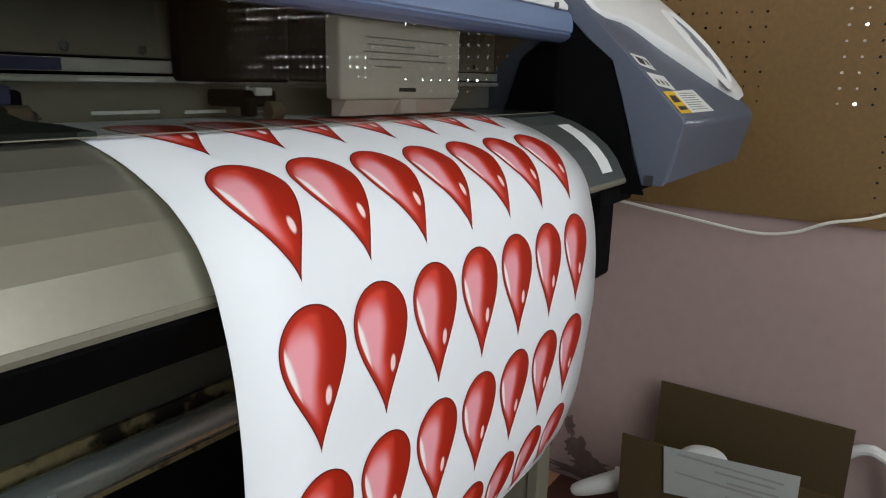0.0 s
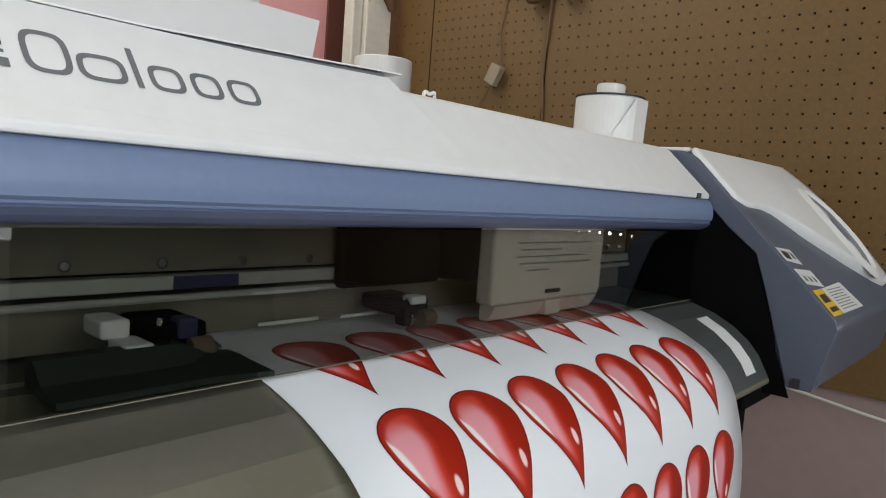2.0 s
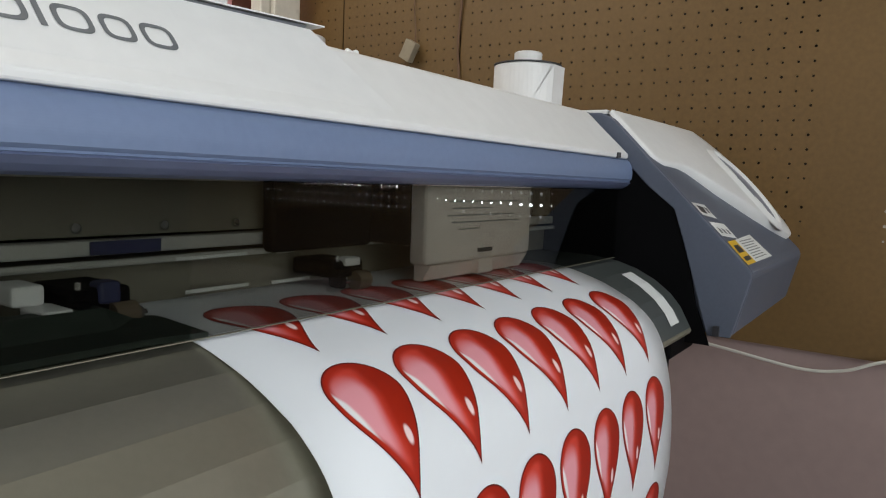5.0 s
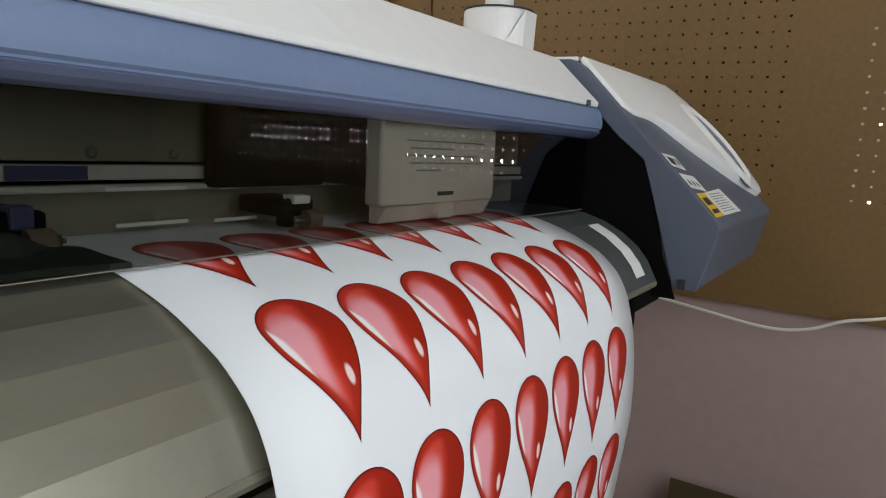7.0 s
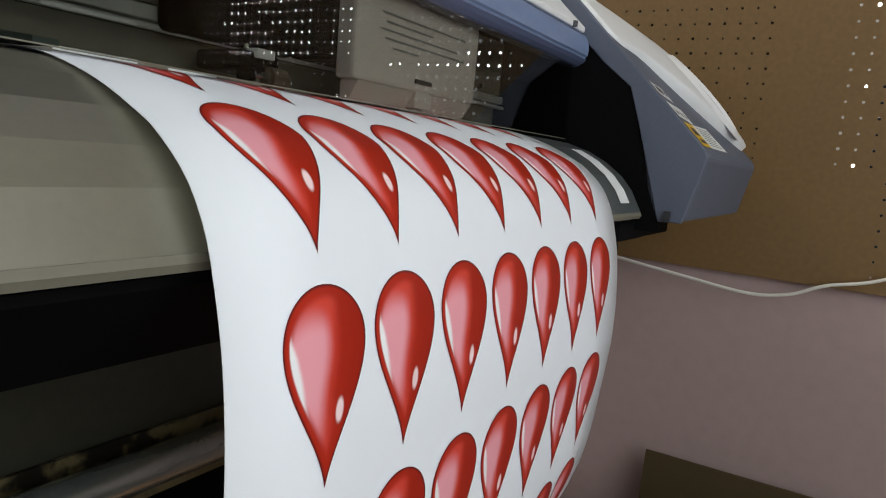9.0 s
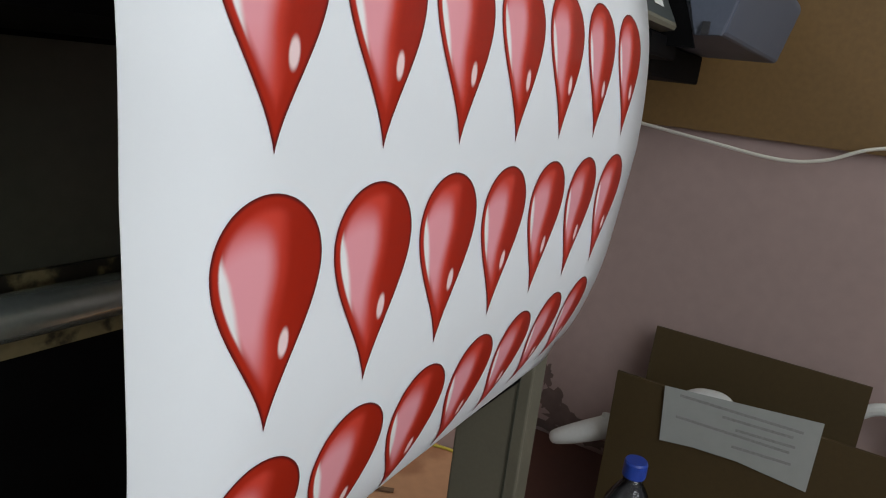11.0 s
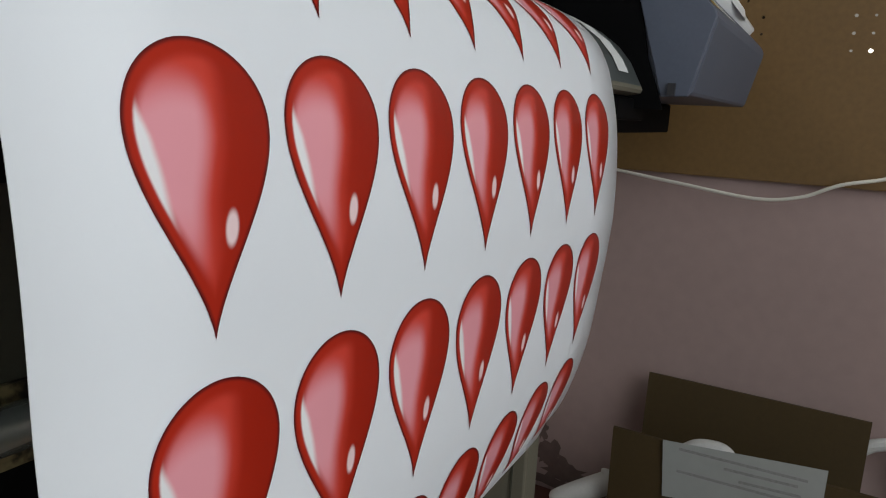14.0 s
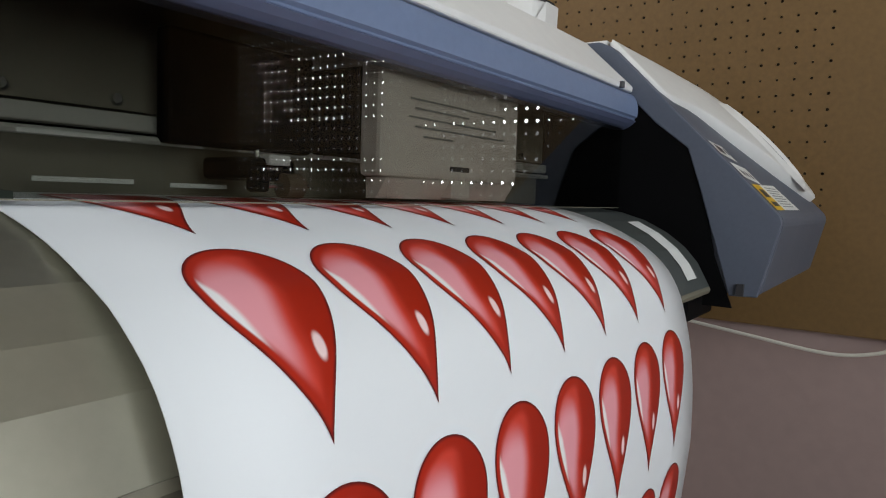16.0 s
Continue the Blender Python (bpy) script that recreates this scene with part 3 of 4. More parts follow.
for x, front, low, mid, top in ((-0.160, 0.166, 0.4105, 0.4130, 0.4225), (-0.086, 0.166, 0.4105, 0.4130, 0.4225), (-0.070, 0.164, 0.4103, 0.4122, 0.4150), (-0.050, 0.160, 0.4100, 0.4112, 0.4120)):
    clamp_rings.append([bm.verts.new((x, y, z)) for y, z in ((front, 0.4070), (front, low), (0.186, mid), (0.197, top), (0.207, top), (0.207, 0.4085))])
for p, q in zip(clamp_rings, clamp_rings[1:]):
    for k in range(6):
        bm.faces.new((p[k], p[(k + 1) % 6], q[(k + 1) % 6], q[k]))
bm.faces.new(clamp_rings[0])
bm.faces.new(clamp_rings[-1][::-1])
part("media_clamp", bm, CLAMP, printer, "black sheet edge clamp on the bed")

# right end cover with control panel
EC = 0.555
end_cover = part("end_cover", prism([(0.050, 0.3260), (0.0230, 0.3260), (0.0060, 0.3985), (0.0090, 0.4060), (0.1830, 0.5780), (0.1980, 0.5850), (0.2250, 0.5870), (0.5500, 0.5870), (0.5500, 0.3260)], EC + 0.006, 0.940, 0.004), BLUE, printer, "blue plastic end cover with a white control panel")
side = prism([(0.0500, 0.3240), (0.0240, 0.3250), (0.0060, 0.3985), (0.0090, 0.4060), (0.1830, 0.5780), (0.1980, 0.5850), (0.2250, 0.5850), (0.215, 0.5780), (0.1320, 0.4960), (0.0980, 0.4700), (0.0840, 0.4300)], EC, EC + 0.006, 0.0012)
part("side_plate", side, BLUE, end_cover, "blue side of the end cover")
part("inner_plate", prism([(0.047, 0.312), (0.066, 0.360), (0.082, 0.430), (0.096, 0.471), (0.130, 0.498), (0.165, 0.526), (0.48, 0.526), (0.48, 0.312)], EC + 0.002, EC + 0.005), BLACK, printer, "black inner side of the end cover")
part("foot_notch", box(0.5510, 0.5560, 0.036, 0.043, 0.3255, 0.3370), INK, end_cover)
part("lower_shroud", box(0.50, 0.60, 0.075, 0.30, 0.300, 0.3220, 0.003), BLACK, printer)
part("lower_pan", box(0.602, 0.92, 0.12, 0.48, 0.285, 0.3255, 0.003), BLACK, printer, "black pan under the end cover")
part("hanging_bracket", box(0.602, 0.664, 0.120, 0.150, 0.178, 0.287, 0.006), BLACK, printer, "black bracket under the end cover")


def on_panel(x, q, lift):
    """Point on the sloping control face: q metres up the slope from its front edge."""
    return Vector((x, 0.0090 + 0.7112 * q - 0.703 * lift, 0.4060 + 0.703 * q + 0.7112 * lift))


def panel_sheet(outline, lift, thick=0.0):
    bm = bmesh.new()
    top = [bm.verts.new(on_panel(x, q, lift)) for x, q in outline]
    bm.faces.new(top)
    if thick:
        low = [bm.verts.new(on_panel(x, q, lift - thick)) for x, q in outline]
        n = len(outline)
        for i in range(n):
            bm.faces.new((top[i], top[(i + 1) % n], low[(i + 1) % n], low[i]))
        bm.faces.new(low[::-1])
    return bm


white_line = [(0.572, 0.253), (0.570, 0.180), (0.590, 0.165), (0.640, 0.163), (0.668, 0.155), (0.720, 0.115), (0.800, 0.070), (0.870, 0.036), (0.905, 0.022), (0.926, 0.022), (0.937, 0.034), (0.939, 0.060), (0.939, 0.253)]
low_x, low_q = (0.570, 0.590, 0.640, 0.668, 0.720, 0.800, 0.870, 0.905, 0.926, 0.939), (0.180, 0.166, 0.163, 0.155, 0.115, 0.070, 0.036, 0.024, 0.024, 0.036)


def swell(x, q):
    """How far the white panel bulges out at this point."""
    t = min(max((x - 0.575) / 0.22, 0.0), 1.0)
    return 0.013 * t * t * (3 - 2 * t) * math.sin(math.pi * min(max(q / 0.262, 0.0), 1.0)) ** 0.8


def on_bulge(x, q, lift):
    return on_panel(x, q, lift + swell(x, q))


bm = bmesh.new()
rows_of = []
for x in np.linspace(0.571, 0.939, 33):
    q0 = float(np.interp(x, low_x, low_q))
    qs = [q0 + (0.256 - q0) * k / 18 for k in range(19)]
    rows_of.append([bm.verts.new(on_panel(x, q0 - 0.001, -0.002)), bm.verts.new(on_bulge(x, q0 - 0.0005, 0.0026))] + [bm.verts.new(on_bulge(x, q + 0.002, 0.004)) for q in qs])
for p, q in zip(rows_of, rows_of[1:]):
    for k in range(len(p) - 1):
        bm.faces.new((p[k], q[k], q[k + 1], p[k + 1]))
for strip in (rows_of[0], rows_of[-1]):
    x = strip[2].co.x
    foot = [strip[0]] + [bm.verts.new(on_panel(x, 0.256 * k / 6 + (1 - k / 6) * float(np.interp(x, low_x, low_q)), -0.002)) for k in range(1, 7)]
    bm.faces.new(strip + foot[:0:-1])
panel = part("control_panel", bm, WHITE, end_cover, "white curved control panel with an oval recess", smooth=True)
part("panel_top", box(0.572, 0.939, 0.196, 0.56, 0.5845, 0.5905, 0.002), WHITE, end_cover)
oval = [(0.864 + 0.037 * math.cos(a), 0.118 + 0.070 * math.sin(a)) for a in np.linspace(0, 2 * math.pi, 28, endpoint=False)]
# flat oval, the recess's inner shade painted as grey
bm = bmesh.new()
mid = bm.verts.new(on_bulge(0.864, 0.118, 0.0047))
edge_ring = [bm.verts.new(on_bulge(x, q, 0.0047)) for x, q in oval]
for k in range(len(oval)):
    bm.faces.new((mid, edge_ring[k], edge_ring[(k + 1) % len(oval)]))
part("recess", bm, RECESS, end_cover, "oval recess of the control panel, grey for the shade inside it")
ring = bmesh.new()
a = [ring.verts.new(on_bulge(x, q, 0.0044)) for x, q in oval]
b = [ring.verts.new(on_bulge(0.865 + 1.12 * (x - 0.864), 0.118 + 1.06 * (q - 0.118), 0.0090)) for x, q in oval]
c = [ring.verts.new(on_bulge(0.867 + 1.5 * (x - 0.864), 0.118 + 1.22 * (q - 0.118), 0.0036)) for x, q in oval]
for i in range(len(oval)):
    j = (i + 1) % len(oval)
    ring.faces.new((a[i], a[j], b[j], b[i]))
    ring.faces.new((b[i], b[j], c[j], c[i]))
part("recess_rim", ring, WHITE, end_cover, "white rounded rim")
part("power_sticker", panel_sheet([(0.566, 0.103), (0.566, 0.083), (0.612, 0.075), (0.612, 0.098)], 0.0006), LABELW, end_cover, "white pictogram sticker")
part("pictogram", panel_sheet([(0.574, 0.098), (0.572, 0.087), (0.588, 0.083), (0.594, 0.094)], 0.0010), INK, end_cover)
part("pictogram_sticker", panel_sheet([(0.566, 0.072), (0.566, 0.050), (0.622, 0.042), (0.622, 0.066)], 0.0006), LABELW, end_cover, "white pictogram sticker")
part("warning_sticker", panel_sheet([(0.566, 0.041), (0.564, 0.006), (0.610, 0.006), (0.606, 0.041)], 0.0006), YELLOW, end_cover, "yellow warning sticker")
part("warning_mark", panel_sheet([(0.574, 0.034), (0.572, 0.023), (0.600, 0.023), (0.598, 0.034)], 0.0010), INK, end_cover)
part("warning_mark", panel_sheet([(0.572, 0.017), (0.571, 0.011), (0.603, 0.011), (0.602, 0.017)], 0.0010), INK, end_cover)
part("notice_sticker", panel_sheet([(0.606, 0.041), (0.610, 0.006), (0.715, 0.006), (0.700, 0.044)], 0.0006), LABELW, end_cover, "white notice sticker with fine print")
for k in range(8):
    q = 0.010 + 0.0038 * k
    part("print_bar", panel_sheet([(0.618, q), (0.618, q + 0.0014), (0.690 - 0.006 * (k % 3), q + 0.0014), (0.692 - 0.006 * (k % 3), q)], 0.0010), FADED, end_cover)
for x in (0.575, 0.590, 0.605):
    part("pictogram", panel_sheet([(x, 0.064 - 0.13 * (x - 0.566)), (x - 0.001, 0.055 - 0.13 * (x - 0.566)), (x + 0.007, 0.054 - 0.13 * (x - 0.566)), (x + 0.008, 0.060 - 0.13 * (x - 0.566))], 0.0010), GREYINK, end_cover)
part("pictogram", panel_sheet([(0.597, 0.095), (0.597, 0.085), (0.606, 0.083), (0.606, 0.092)], 0.0010), GREYINK, end_cover)

# stand
x = 0.500
leg = part("stand_leg", box(x, x + 0.034, 0.135, 0.225, FLOOR + 0.05, 0.25, 0.003), LEG, printer, "grey beige steel stand leg")
part("leg_foot", box(x - 0.01, x + 0.045, 0.0, 0.42, FLOOR + 0.004, FLOOR + 0.05, 0.004), LEG, printer, "steel foot of the stand")
part("leg_seam", box(x - 0.0012, x, 0.150, 0.1525, FLOOR + 0.05, 0.0), PANELG, leg)
part("stand_leg", box(-0.55, -0.516, 0.135, 0.225, FLOOR + 0.05, 0.25, 0.003), LEG, printer)
part("leg_foot", box(-0.56, -0.505, 0.0, 0.42, FLOOR + 0.004, FLOOR + 0.05, 0.004), LEG, printer)
part("stand_beam", box(-0.55, 0.552, 0.150, 0.170, -0.064, -0.022, 0.002), BLACK, printer, "black steel beam of the stand")
part("beam_cap", box(0.552, 0.560, 0.146, 0.172, -0.058, -0.040, 0.001), BLACK, printer)
part("rear_panel", box(LEFT, 0.5, 0.52, 0.535, -0.02, 0.25), PANELG, printer, "dark grey lower panel behind the sheet")
part("lower_skirt", box(LEFT, 0.5, 0.522, 0.533, FLOOR + 0.05, -0.0205), BLACK, printer, "black lower skirt")
tube = part("media_tube", rod((-0.55, 0.482, 0.009), (0.50, 0.482, 0.009), 0.0220, 32), ALU, printer, "aluminium media tube under the body", smooth=True)
part("lower_sheet", box(-0.2, 0.46, 0.512, 0.518, -0.045, 0.037), TANSHEET, printer, "stained tan sheet under the tube")
part("cross_bar", box(-0.51, 0.24, 0.175, 0.235, -0.20, -0.10, 0.003), LEG, printer, "beige cross bar of the stand")
part("bolt", rod((0.19, 0.175, -0.128), (0.19, 0.171, -0.128), 0.006, 10), STEEL, printer)

# ---------------------------------------------------------------- printed sheet
line = [Vector(p) for p in ((0.46, 0.4085), (0.30, 0.4085), (0.225, 0.4082), (0.19, 0.4078), (0.16, 0.4042), (0.125, 0.3945), (0.098, 0.3826), (0.0860, 0.3757), (0.0700, 0.3617), (0.0600, 0.3465), (0.0540, 0.3310), (0.0465, 0.3000), (0.0425, 0.2650), (0.0415, 0.2295), (0.0420, 0.1800), (0.0440, 0.1255), (0.0500, 0.0850), (0.0620, 0.0450), (0.0840, 0.0110), (0.1150, -0.0130), (0.1420, -0.0200))]
sheet_line = smooth_line(line, 10)
arc = [0.0]
for p, q in zip(sheet_line, sheet_line[1:]):
    arc.append(arc[-1] + (q - p).length)
arc = np.array(arc)
SY, SZ = np.array([p[0] for p in sheet_line]), np.array([p[1] for p in sheet_line])
S_TIP = float(np.interp(-0.3305, -SZ[60:], arc[60:]))


def on_sheet(x, s, lift=0.0):
    """Point s metres along the sheet from its rear end, lift metres off its printed side."""
    y, z = np.interp(s, arc, SY), np.interp(s, arc, SZ)
    dy, dz = np.interp(s + 1e-3, arc, SY) - np.interp(s - 1e-3, arc, SY), np.interp(s + 1e-3, arc, SZ) - np.interp(s - 1e-3, arc, SZ)
    d = math.hypot(dy, dz)
    # the curl under the stand starts higher towards the far edge
    lean = float(np.interp(z, (-0.03, 0.0, 0.03, 0.12, 0.15, 0.22), (0.0, 0.020, 0.058, 0.030, 0.022, 0.0)))
    return Vector((x, y + lean * (x - 0.155) + lift * dz / d, z - lift * dy / d))


SHEET_L, SHEET_R = -0.0555, 0.4080
sheet = thing("vinyl_sheet", "white vinyl sheet printed with rows of glossy red drops", "vinyl sheet")
bm = bmesh.new()
cols = []
for s in np.linspace(0, arc[-1] - 1e-4, 110):
    cols.append([bm.verts.new(on_sheet(x, s)) for x in np.linspace(SHEET_L, SHEET_R, 9)] + [bm.verts.new(on_sheet(x, s, -0.0004)) for x in np.linspace(SHEET_R, SHEET_L, 9)])
for p, q in zip(cols, cols[1:]):
    for k in range(18):
        bm.faces.new((p[k], p[(k + 1) % 18], q[(k + 1) % 18], q[k]))
bm.faces.new(cols[0])
bm.faces.new(cols[-1][::-1])
part("vinyl", bm, PAPER, sheet, "white vinyl", smooth=True)

DROP_W, DROP_L, ROW, COL = 0.0525, 0.0895, 0.1025, 0.0597


def half_width(v):
    if v >= 0.717:
        return 0.5 * math.sqrt(max(0.0, 1 - ((v - 0.717) / 0.283) ** 2))
    x = v / 0.717
    return 0.5 * (0.5 * x + 2 * x * x - 1.5 * x ** 3)


rim_pts = np.array([(sgn * half_width(v), v * DROP_L / DROP_W) for v in np.concatenate((np.linspace(0, 0.7, 50), 1 - 0.3 * np.linspace(1, 0, 50) ** 2)) for sgn in (-1, 1)])


def drop_mesh(s_tip, x0):
    nu, vs = 16, np.concatenate((np.linspace(0.004, 0.70, 28), 0.717 + 0.283 * np.sin(np.linspace(0.05, math.pi / 2 - 0.02, 16))))
    verts, art, edge, faces = [], [], [], []
    for v in vs:
        h = half_width(v)
        for k in range(nu + 1):
            u = h * math.sin(math.pi / 2 * (2 * k / nu - 1))
            p = on_sheet(x0 + u * DROP_W, s_tip - v * DROP_L, 0.0003)
            verts.append((p.x - x0, p.y, p.z))
            art.append((u + 0.5, v))
            edge.append((float(np.min(np.hypot(rim_pts[:, 0] - u, rim_pts[:, 1] - v * DROP_L / DROP_W))), 0.0))
    for i in range(len(vs) - 1):
        for k in range(nu):
            a = i * (nu + 1) + k
            faces.append((a, a + 1, a + nu + 2, a + nu + 1))
    me = bpy.data.meshes.new("red_drop")
    me.from_pydata(verts, [], faces)
    for name, vals in (("art", art), ("edge", edge)):
        lay = me.uv_layers.new(name=name)
        for l in me.loops:
            lay.data[l.index].uv = vals[l.vertex_index]
    for p in me.polygons:
        p.use_smooth = True
    me.materials.append(DROP)
    return me


for k in range(-1, 4):
    for c in range(7):
        ob = new("red_drop", drop_mesh(S_TIP + k * ROW, c * COL))
        ob.parent = sheet
        ob.location.x = c * COL

# ---------------------------------------------------------------- behind the printer
def roll_of_film(x, y, z0, z1, r, core, core_up, label):
    ob = thing("film_roll", label, "film roll")
    part("wrap", lathe([(r - 0.002, z0), (r, z0 + 0.002), (r, z1 - 0.002), (r - 0.002, z1)], x, y, 48), PAPERROLL, ob, "white wound film", smooth=False)
    if core_up:
        part("rim", lathe([(r - 0.003, z1), (r + 0.001, z1 + 0.0005), (r + 0.001, z1 + 0.002), (r - 0.003, z1 + 0.003)], x, y, 40), INK, ob)
        part("core", lathe([(core, z1 + 0.002), (core, z1 + core_up - 0.002), (core - 0.002, z1 + core_up)], x, y, 28), PAPERROLL, ob, "white core")
        # overlapping end of the film, cut on the slant
        bm = bmesh.new()
        low, top = [], []
        for a, out, up in ((200, 0.0012, 0.0), (210, 0.002, 0.16), (220, 0.003, 0.34), (230, 0.0042, 0.54), (240, 0.0055, 0.76), (250, 0.0070, 0.97), (287, 0.0055, 0.97), (322, 0.0045, 0.97), (358, 0.0040, 0.97)):
            c, d = math.cos(radians(a)), math.sin(radians(a))
            low.append(bm.verts.new((x + (r + out * 0.6) * c, y + (r + out * 0.6) * d, z0 + 0.001)))
            top.append(bm.verts.new((x + (r + out) * c, y + (r + out) * d, z0 + 0.003 + (z1 - z0 - 0.003) * up)))
        for k in range(len(low) - 1):
            bm.faces.new((low[k], low[k + 1], top[k + 1], top[k]))
        part("loose_end", bm, PAPERROLL, ob, "slanting loose end of the film")
    return ob


PAPERROLL = material("wound_film", (0.74, 0.74, 0.74), 0.4, vary=0.03)
roll_of_film(0.668, 0.365, 0.5905, 0.668, 0.0505, 0.021, 0.021, "small white film roll standing on the printer top")
roll_of_film(0.815, 1.03, FLOOR, 0.795, 0.066, 0.03, 0.0, "tall white film roll standing on the floor")

post = thing("door_post", "white painted wooden post with a rag tied to it", "post")
part("post", box(0.948, 1.035, 1.25, 1.31, FLOOR, CEILING, 0.003), POSTW, post)
part("moulding", box(0.912, 0.944, 1.262, 1.30, FLOOR, CEILING, 0.004), POSTW, post)
part("rag", sweep([(1.030, 1.243, 0.975), (1.018, 1.240, 1.000), (0.998, 1.238, 1.022), (0.975, 1.240, 1.045), (0.955, 1.243, 1.055)], 0.019, 12, 0.25), TWINE, post, "brown rag tied to the post")
part("peg", rod((0.915, 1.262, 0.985), (0.892, 1.240, 0.988), 0.004, 8), WHITE, post)

poster = thing("wall_poster", "white poster with a pink field on the rear wall", "poster")
part("poster_sheet", box(-0.9, 0.86, 1.488, 1.494, 0.45, 1.7), POSTERW, poster)
bm = bmesh.new()
wave = [(0.772 + 0.006 * math.sin((z - 0.80) * 5), z) for z in np.linspace(0.45, 1.7, 24)]
va, vb = [bm.verts.new((x, 1.486, z)) for x, z in wave], [bm.verts.new((1.0, 1.486, z)) for _, z in wave]
vc = [bm.verts.new((1.0, 1.494, z)) for _, z in wave]
for k in range(23):
    bm.faces.new((va[k], vb[k], vb[k + 1], va[k + 1]))
    bm.faces.new((vb[k], vc[k], vc[k + 1], vb[k + 1]))
part("pink_field", bm, POSTERP, poster, "pink field with a wavy edge")
setting(part("door_frame_1", box(1.001, 1.088, 1.48, 1.494, FLOOR, CEILING), CURTAIN), "dark red door frame in the rear wall", "door frame")

feed = thing("feed_sheet", "white sheet of blank vinyl standing behind the printer cover", "vinyl sheet")
bm = bmesh.new()
A = [(x, 0.398 + 0.15 * (z - 0.595), z) for x, z in ((-0.6, 0.597), (0.136, 0.597), (0.157, 0.672), (0.02, 0.672), (-0.2, 0.70), (-0.6, 0.78))]
f1, f2 = [bm.verts.new(p) for p in A], [bm.verts.new((x, y + 0.001, z)) for x, y, z in A]
for i in range(6):
    bm.faces.new((f1[i], f1[(i + 1) % 6], f2[(i + 1) % 6], f2[i]))
bm.faces.new(f1)
bm.faces.new(f2[::-1])
part("vinyl", bm, POSTERW, feed)

tag = thing("hanging_box", "small beige box hanging from a nail by a cord", "box")
part("body", move(box(-0.010, 0.010, -0.0165, 0.0165, -0.024, 0.024, 0.002), pose(1.068, 0.906, 0.798, 28, 0, 0)), TAGM, tag)
part("cord", sweep([(1.072, 0.906 - 0.014, 0.798 + 0.022), (1.084, 0.906 - 0.004, 0.798 + 0.06), (1.085, 0.906 + 0.002, 0.798 + 0.11), (1.086, 0.906 - 0.006, 0.798 + 0.17), (1.087, 0.906 - 0.006, 0.798 + 0.30)], 0.0016), TWINE, tag)
part("cord", sweep([(1.074, 0.906 + 0.012, 0.798 - 0.022), (1.084, 0.906 + 0.04, 0.798 - 0.05), (1.086, 0.906 + 0.07, 0.798 - 0.09)], 0.0014), TWINE, tag)
cloth = thing("hanging_cloth", "dark brown cloth bag hanging high on the pegboard", "cloth")
part("cloth", sweep([(1.064, 0.800, 0.955), (1.060, 0.802, 0.985), (1.056, 0.798, 1.04), (1.052, 0.79, 1.14)], 0.030, 14, 0.35), TWINE, cloth, smooth=True)
part("cloth_tail", sweep([(1.066, 0.712, 0.965), (1.060, 0.716, 0.995), (1.055, 0.724, 1.05), (1.052, 0.735, 1.14)], 0.034, 14, 0.3), TWINE, cloth, smooth=True)
wire = thing("hanging_wire", "dark brown wire hanging down the pegboard seam", "wire")
part("wire", sweep([(1.086, 0.768, 0.40), (1.085, 0.774, 0.55), (1.085, 0.768, 0.70), (1.085, 0.776, 0.80), (1.084, 0.770, 0.90), (1.078, 0.764, 1.00), (1.070, 0.762, 1.12)], 0.0032), TWINE, wire, smooth=True)
clip = thing("white_clip", "small white plastic clip on the printer top", "clip")
part("clip", sweep([(0.158, 0.262, 0.5915), (0.160, 0.262, 0.5985), (0.166, 0.262, 0.5975), (0.172, 0.262, 0.599), (0.172, 0.262, 0.592)], 0.0016, 8), WHITE, clip)

# ---------------------------------------------------------------- below and beside the printer
low = thing("low_platform", "low orange-brown wooden platform along the wall", "platform")
part("top", box(0.658, 1.08, -0.55, 1.2, -0.462, -0.44, 0.002), WOOD, low)
# black colour stands for the shadow under the platform's front edge
part("shadowed_front", box(0.661, 0.68, -0.55, 1.2, FLOOR, -0.462), BLACK, low, "front of the platform, black for the shadow below its edge")
setting(part("wall_pier", box(0.887, WALL_X + 0.004, 0.405, 1.2, -0.44, -0.03), PINK), "low pink plastered pier of the wall behind the stand", "wall")
mat = thing("dark_board", "dark maroon board lying on the platform", "board")
part("board", box(0.715, 1.07, -0.5, 0.345, -0.44, -0.432, 0.002), MAROON, mat)

carton = thing("cardboard_carton", "open brown cardboard carton with a pasted paper notice", "carton")
CX0, CX1, CY0, CY1, CZ0, CZ1 = 0.812, 1.05, -0.235, 0.125, -0.432, -0.275
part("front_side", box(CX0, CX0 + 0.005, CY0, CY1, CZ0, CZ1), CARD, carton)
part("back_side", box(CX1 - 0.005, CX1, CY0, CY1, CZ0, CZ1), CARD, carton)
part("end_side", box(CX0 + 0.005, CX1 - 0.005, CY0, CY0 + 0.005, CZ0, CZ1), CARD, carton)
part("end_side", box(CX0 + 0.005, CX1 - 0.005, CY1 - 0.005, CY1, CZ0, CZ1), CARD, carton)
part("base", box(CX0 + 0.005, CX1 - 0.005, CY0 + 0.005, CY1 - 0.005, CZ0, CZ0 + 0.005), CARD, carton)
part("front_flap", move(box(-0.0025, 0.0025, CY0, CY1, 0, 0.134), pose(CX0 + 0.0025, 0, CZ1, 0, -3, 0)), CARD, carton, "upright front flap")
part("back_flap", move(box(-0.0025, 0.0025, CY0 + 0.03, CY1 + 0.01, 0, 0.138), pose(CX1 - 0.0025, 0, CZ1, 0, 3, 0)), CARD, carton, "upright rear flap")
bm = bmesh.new()
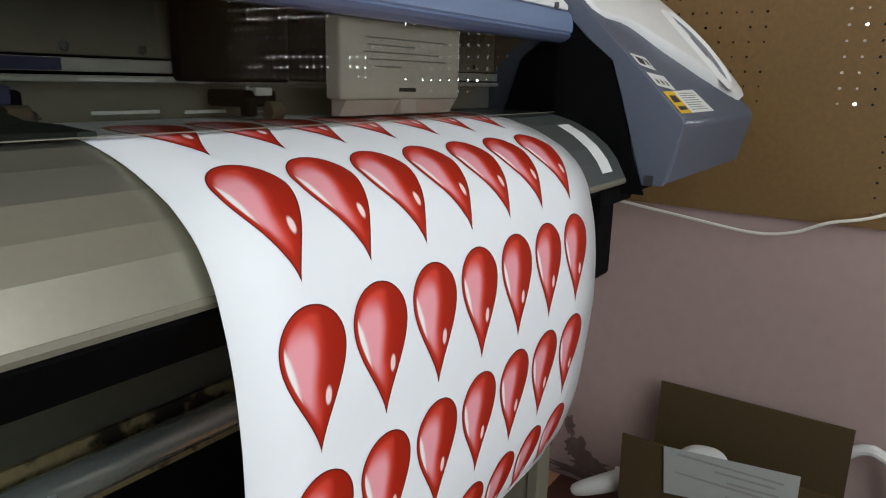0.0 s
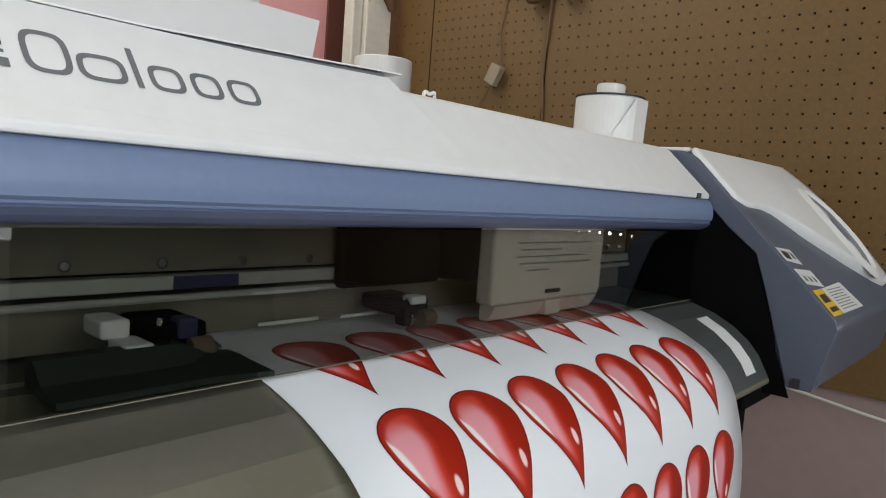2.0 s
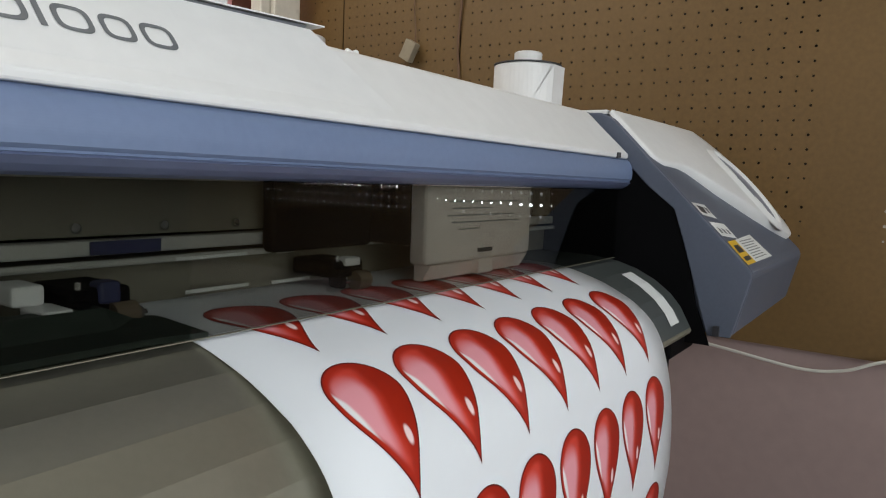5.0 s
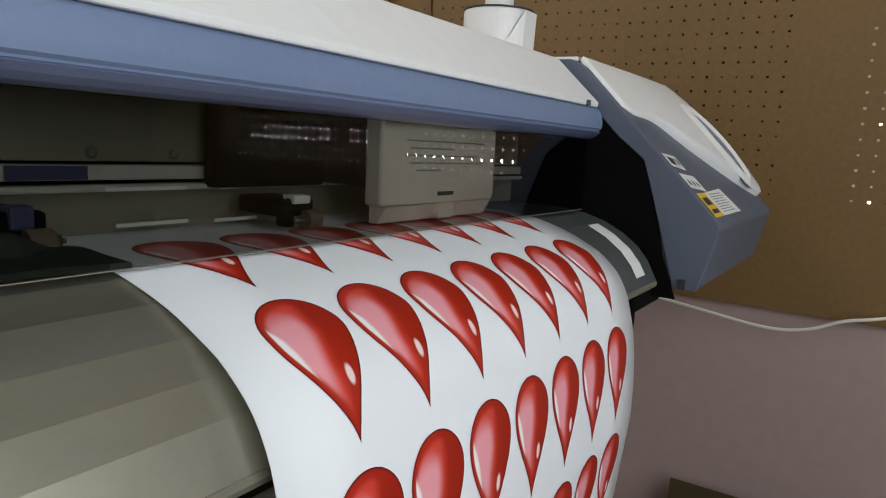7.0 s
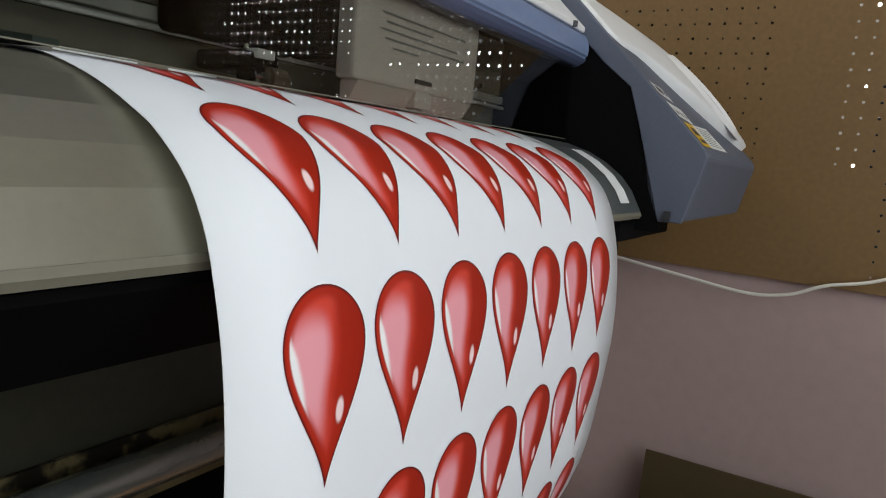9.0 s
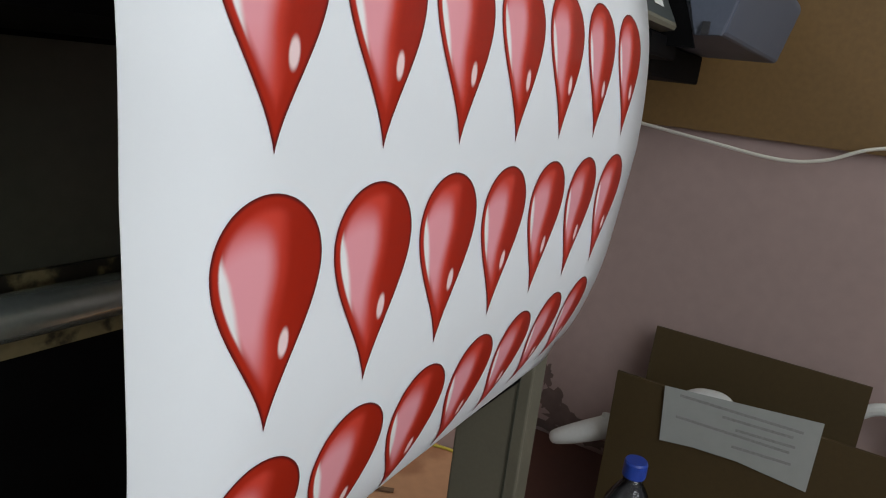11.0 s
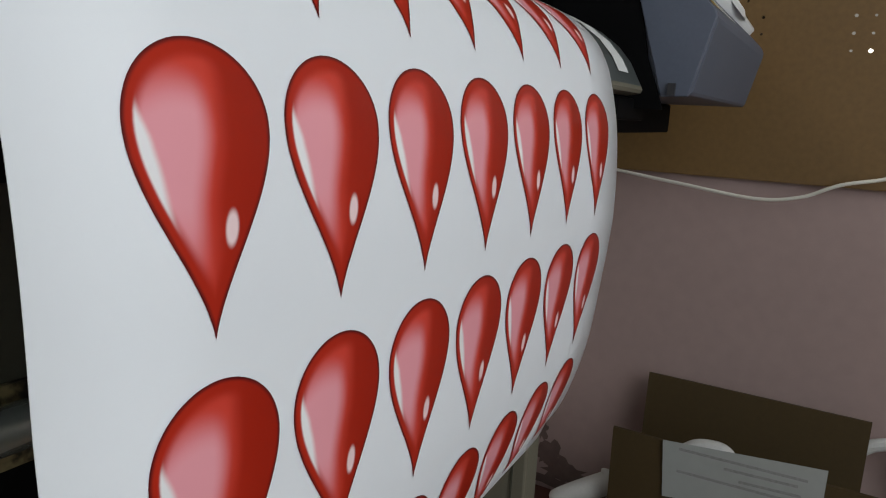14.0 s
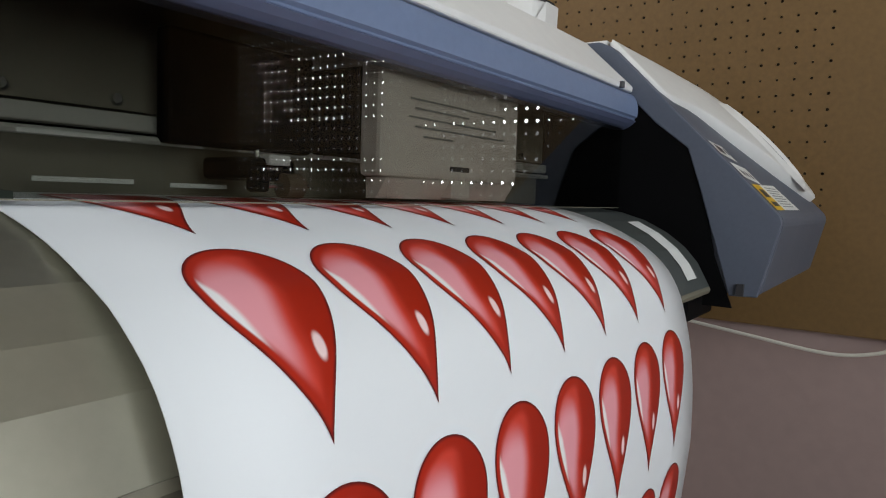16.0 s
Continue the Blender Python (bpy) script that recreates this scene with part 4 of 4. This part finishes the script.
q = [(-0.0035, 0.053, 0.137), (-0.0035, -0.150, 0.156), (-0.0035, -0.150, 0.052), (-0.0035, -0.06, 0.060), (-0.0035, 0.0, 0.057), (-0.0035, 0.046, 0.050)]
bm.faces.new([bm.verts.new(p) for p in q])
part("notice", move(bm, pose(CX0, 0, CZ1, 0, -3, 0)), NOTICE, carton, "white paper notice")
for y0, y1, z in ((0.03, -0.13, 0.128), (-0.03, -0.12, 0.117), (-0.05, -0.125, 0.104), (0.03, -0.12, 0.094), (-0.05, -0.125, 0.078)):
    bm = bmesh.new()
    bm.faces.new([bm.verts.new(p) for p in ((-0.0042, y0, z), (-0.0042, y1, z + 0.004), (-0.0042, y1, z + 0.008), (-0.0042, y0, z + 0.004))])
    part("print_bar", move(bm, pose(CX0, 0, CZ1, 0, -3, 0)), FADED, carton)
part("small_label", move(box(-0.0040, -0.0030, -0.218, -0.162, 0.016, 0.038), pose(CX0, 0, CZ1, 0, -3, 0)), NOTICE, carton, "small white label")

bottle = thing("drink_bottle", "clear plastic bottle with dark drink and a blue screw cap", "bottle")
BX, BY, BZ = 0.652, 0.040, -0.432
part("body", lathe([(0.030, BZ), (0.035, BZ + 0.006), (0.035, BZ + 0.07), (0.032, BZ + 0.09), (0.035, BZ + 0.11), (0.036, BZ + 0.150), (0.030, BZ + 0.185), (0.018, BZ + 0.208), (0.0125, BZ + 0.216), (0.0125, BZ + 0.226)], BX, BY, 32), PET, bottle, "clear bottle", smooth=True)
part("drink", lathe([(0.028, BZ + 0.003), (0.0335, BZ + 0.008), (0.0335, BZ + 0.07), (0.0305, BZ + 0.09), (0.0335, BZ + 0.11), (0.0345, BZ + 0.140)], BX, BY, 32), INK, bottle, "dark drink")
part("wrapper", lathe([(0.0355, BZ + 0.072), (0.0358, BZ + 0.075), (0.0362, BZ + 0.112), (0.0358, BZ + 0.114)], BX, BY, 32), NAVY, bottle, "navy paper wrapper")
part("badge", move(box(-0.001, 0.001, -0.010, 0.010, -0.007, 0.009), pose(BX - 0.0345, BY + 0.013, BZ + 0.121, 18, 0, -18)), YELLOW, bottle, "yellow badge")
part("cap", lathe([(0.0145, BZ + 0.224), (0.0150, BZ + 0.226), (0.0150, BZ + 0.243), (0.0135, BZ + 0.246)], BX, BY, 28), CAPB, bottle, "blue screw cap")

cable = thing("white_cable", "white cable sagging along the foot of the pegboard", "cable")
part("cable", sweep([(1.06, 0.45, 0.235), (1.06, 0.33, 0.226), (1.06, 0.22, 0.212), (1.06, 0.123, 0.200), (1.06, 0.006, 0.187), (1.06, -0.06, 0.196), (1.06, -0.112, 0.220), (1.07, -0.185, 0.240), (1.08, -0.30, 0.30)], 0.0029), CABLE, cable)
ycable = thing("yellow_cable", "thin yellow cable lying on the platform", "cable")
part("cable", sweep([(0.80, 0.62, -0.437), (0.84, 0.52, -0.437), (0.867, 0.475, -0.437), (0.880, 0.42, -0.437), (0.86, 0.36, -0.437)], 0.003), YCABLE, ycable)
twine = thing("twine", "short end of brown twine on the platform edge", "twine")
part("twine", sweep([(0.664, 0.545, -0.436), (0.667, 0.51, -0.436), (0.674, 0.482, -0.435), (0.700, 0.432, -0.436)], 0.004), TWINE, twine)
foam = thing("foam_strip", "curved white foam packing strip beside the carton", "foam strip")
part("foam", sweep([(0.85, 0.225, -0.313), (0.85, 0.19, -0.292), (0.86, 0.14, -0.262), (0.87, 0.135, -0.25)], 0.0185, 14, 0.4), FOAM, foam, smooth=True)
wrap = thing("foam_wrap", "crumpled white packing foam in the open carton", "packing")
part("foam", sweep([(0.85, 0.045, -0.25), (0.845, 0.025, -0.175), (0.845, -0.005, -0.158), (0.845, -0.030, -0.17), (0.86, -0.04, -0.25)], 0.017, 12), FOAM, wrap)
bag = thing("plastic_wrap", "crumpled white plastic wrap behind the carton", "packing")
part("wrap", sweep([(1.068, -0.190, -0.2), (1.062, -0.215, -0.175), (1.06, -0.245, -0.172), (1.07, -0.275, -0.22), (1.07, -0.28, -0.44)], 0.010, 10), FOAM, bag)
rnd = random.Random(11)
for cy, cz, ry, rz in ((0.345, -0.325, 0.014, 0.03), (0.325, -0.375, 0.030, 0.03), (0.29, -0.405, 0.05, 0.03), (0.24, -0.425, 0.05, 0.02), (0.30, -0.435, 0.11, 0.012)):
    bm = bmesh.new()
    ring = []
    for k in range(28):
        a = 2 * math.pi * k / 28
        f = rnd.uniform(0.6, 1.15)
        ring.append(bm.verts.new((WALL_X - 0.0012 - 0.0001 * len(bm.verts) / 28, cy + ry * f * math.cos(a), cz + rz * f * math.sin(a))))
    bm.faces.new(ring)
    part("damp_stain", bm, SOOT, east, "dark mouldy stain")
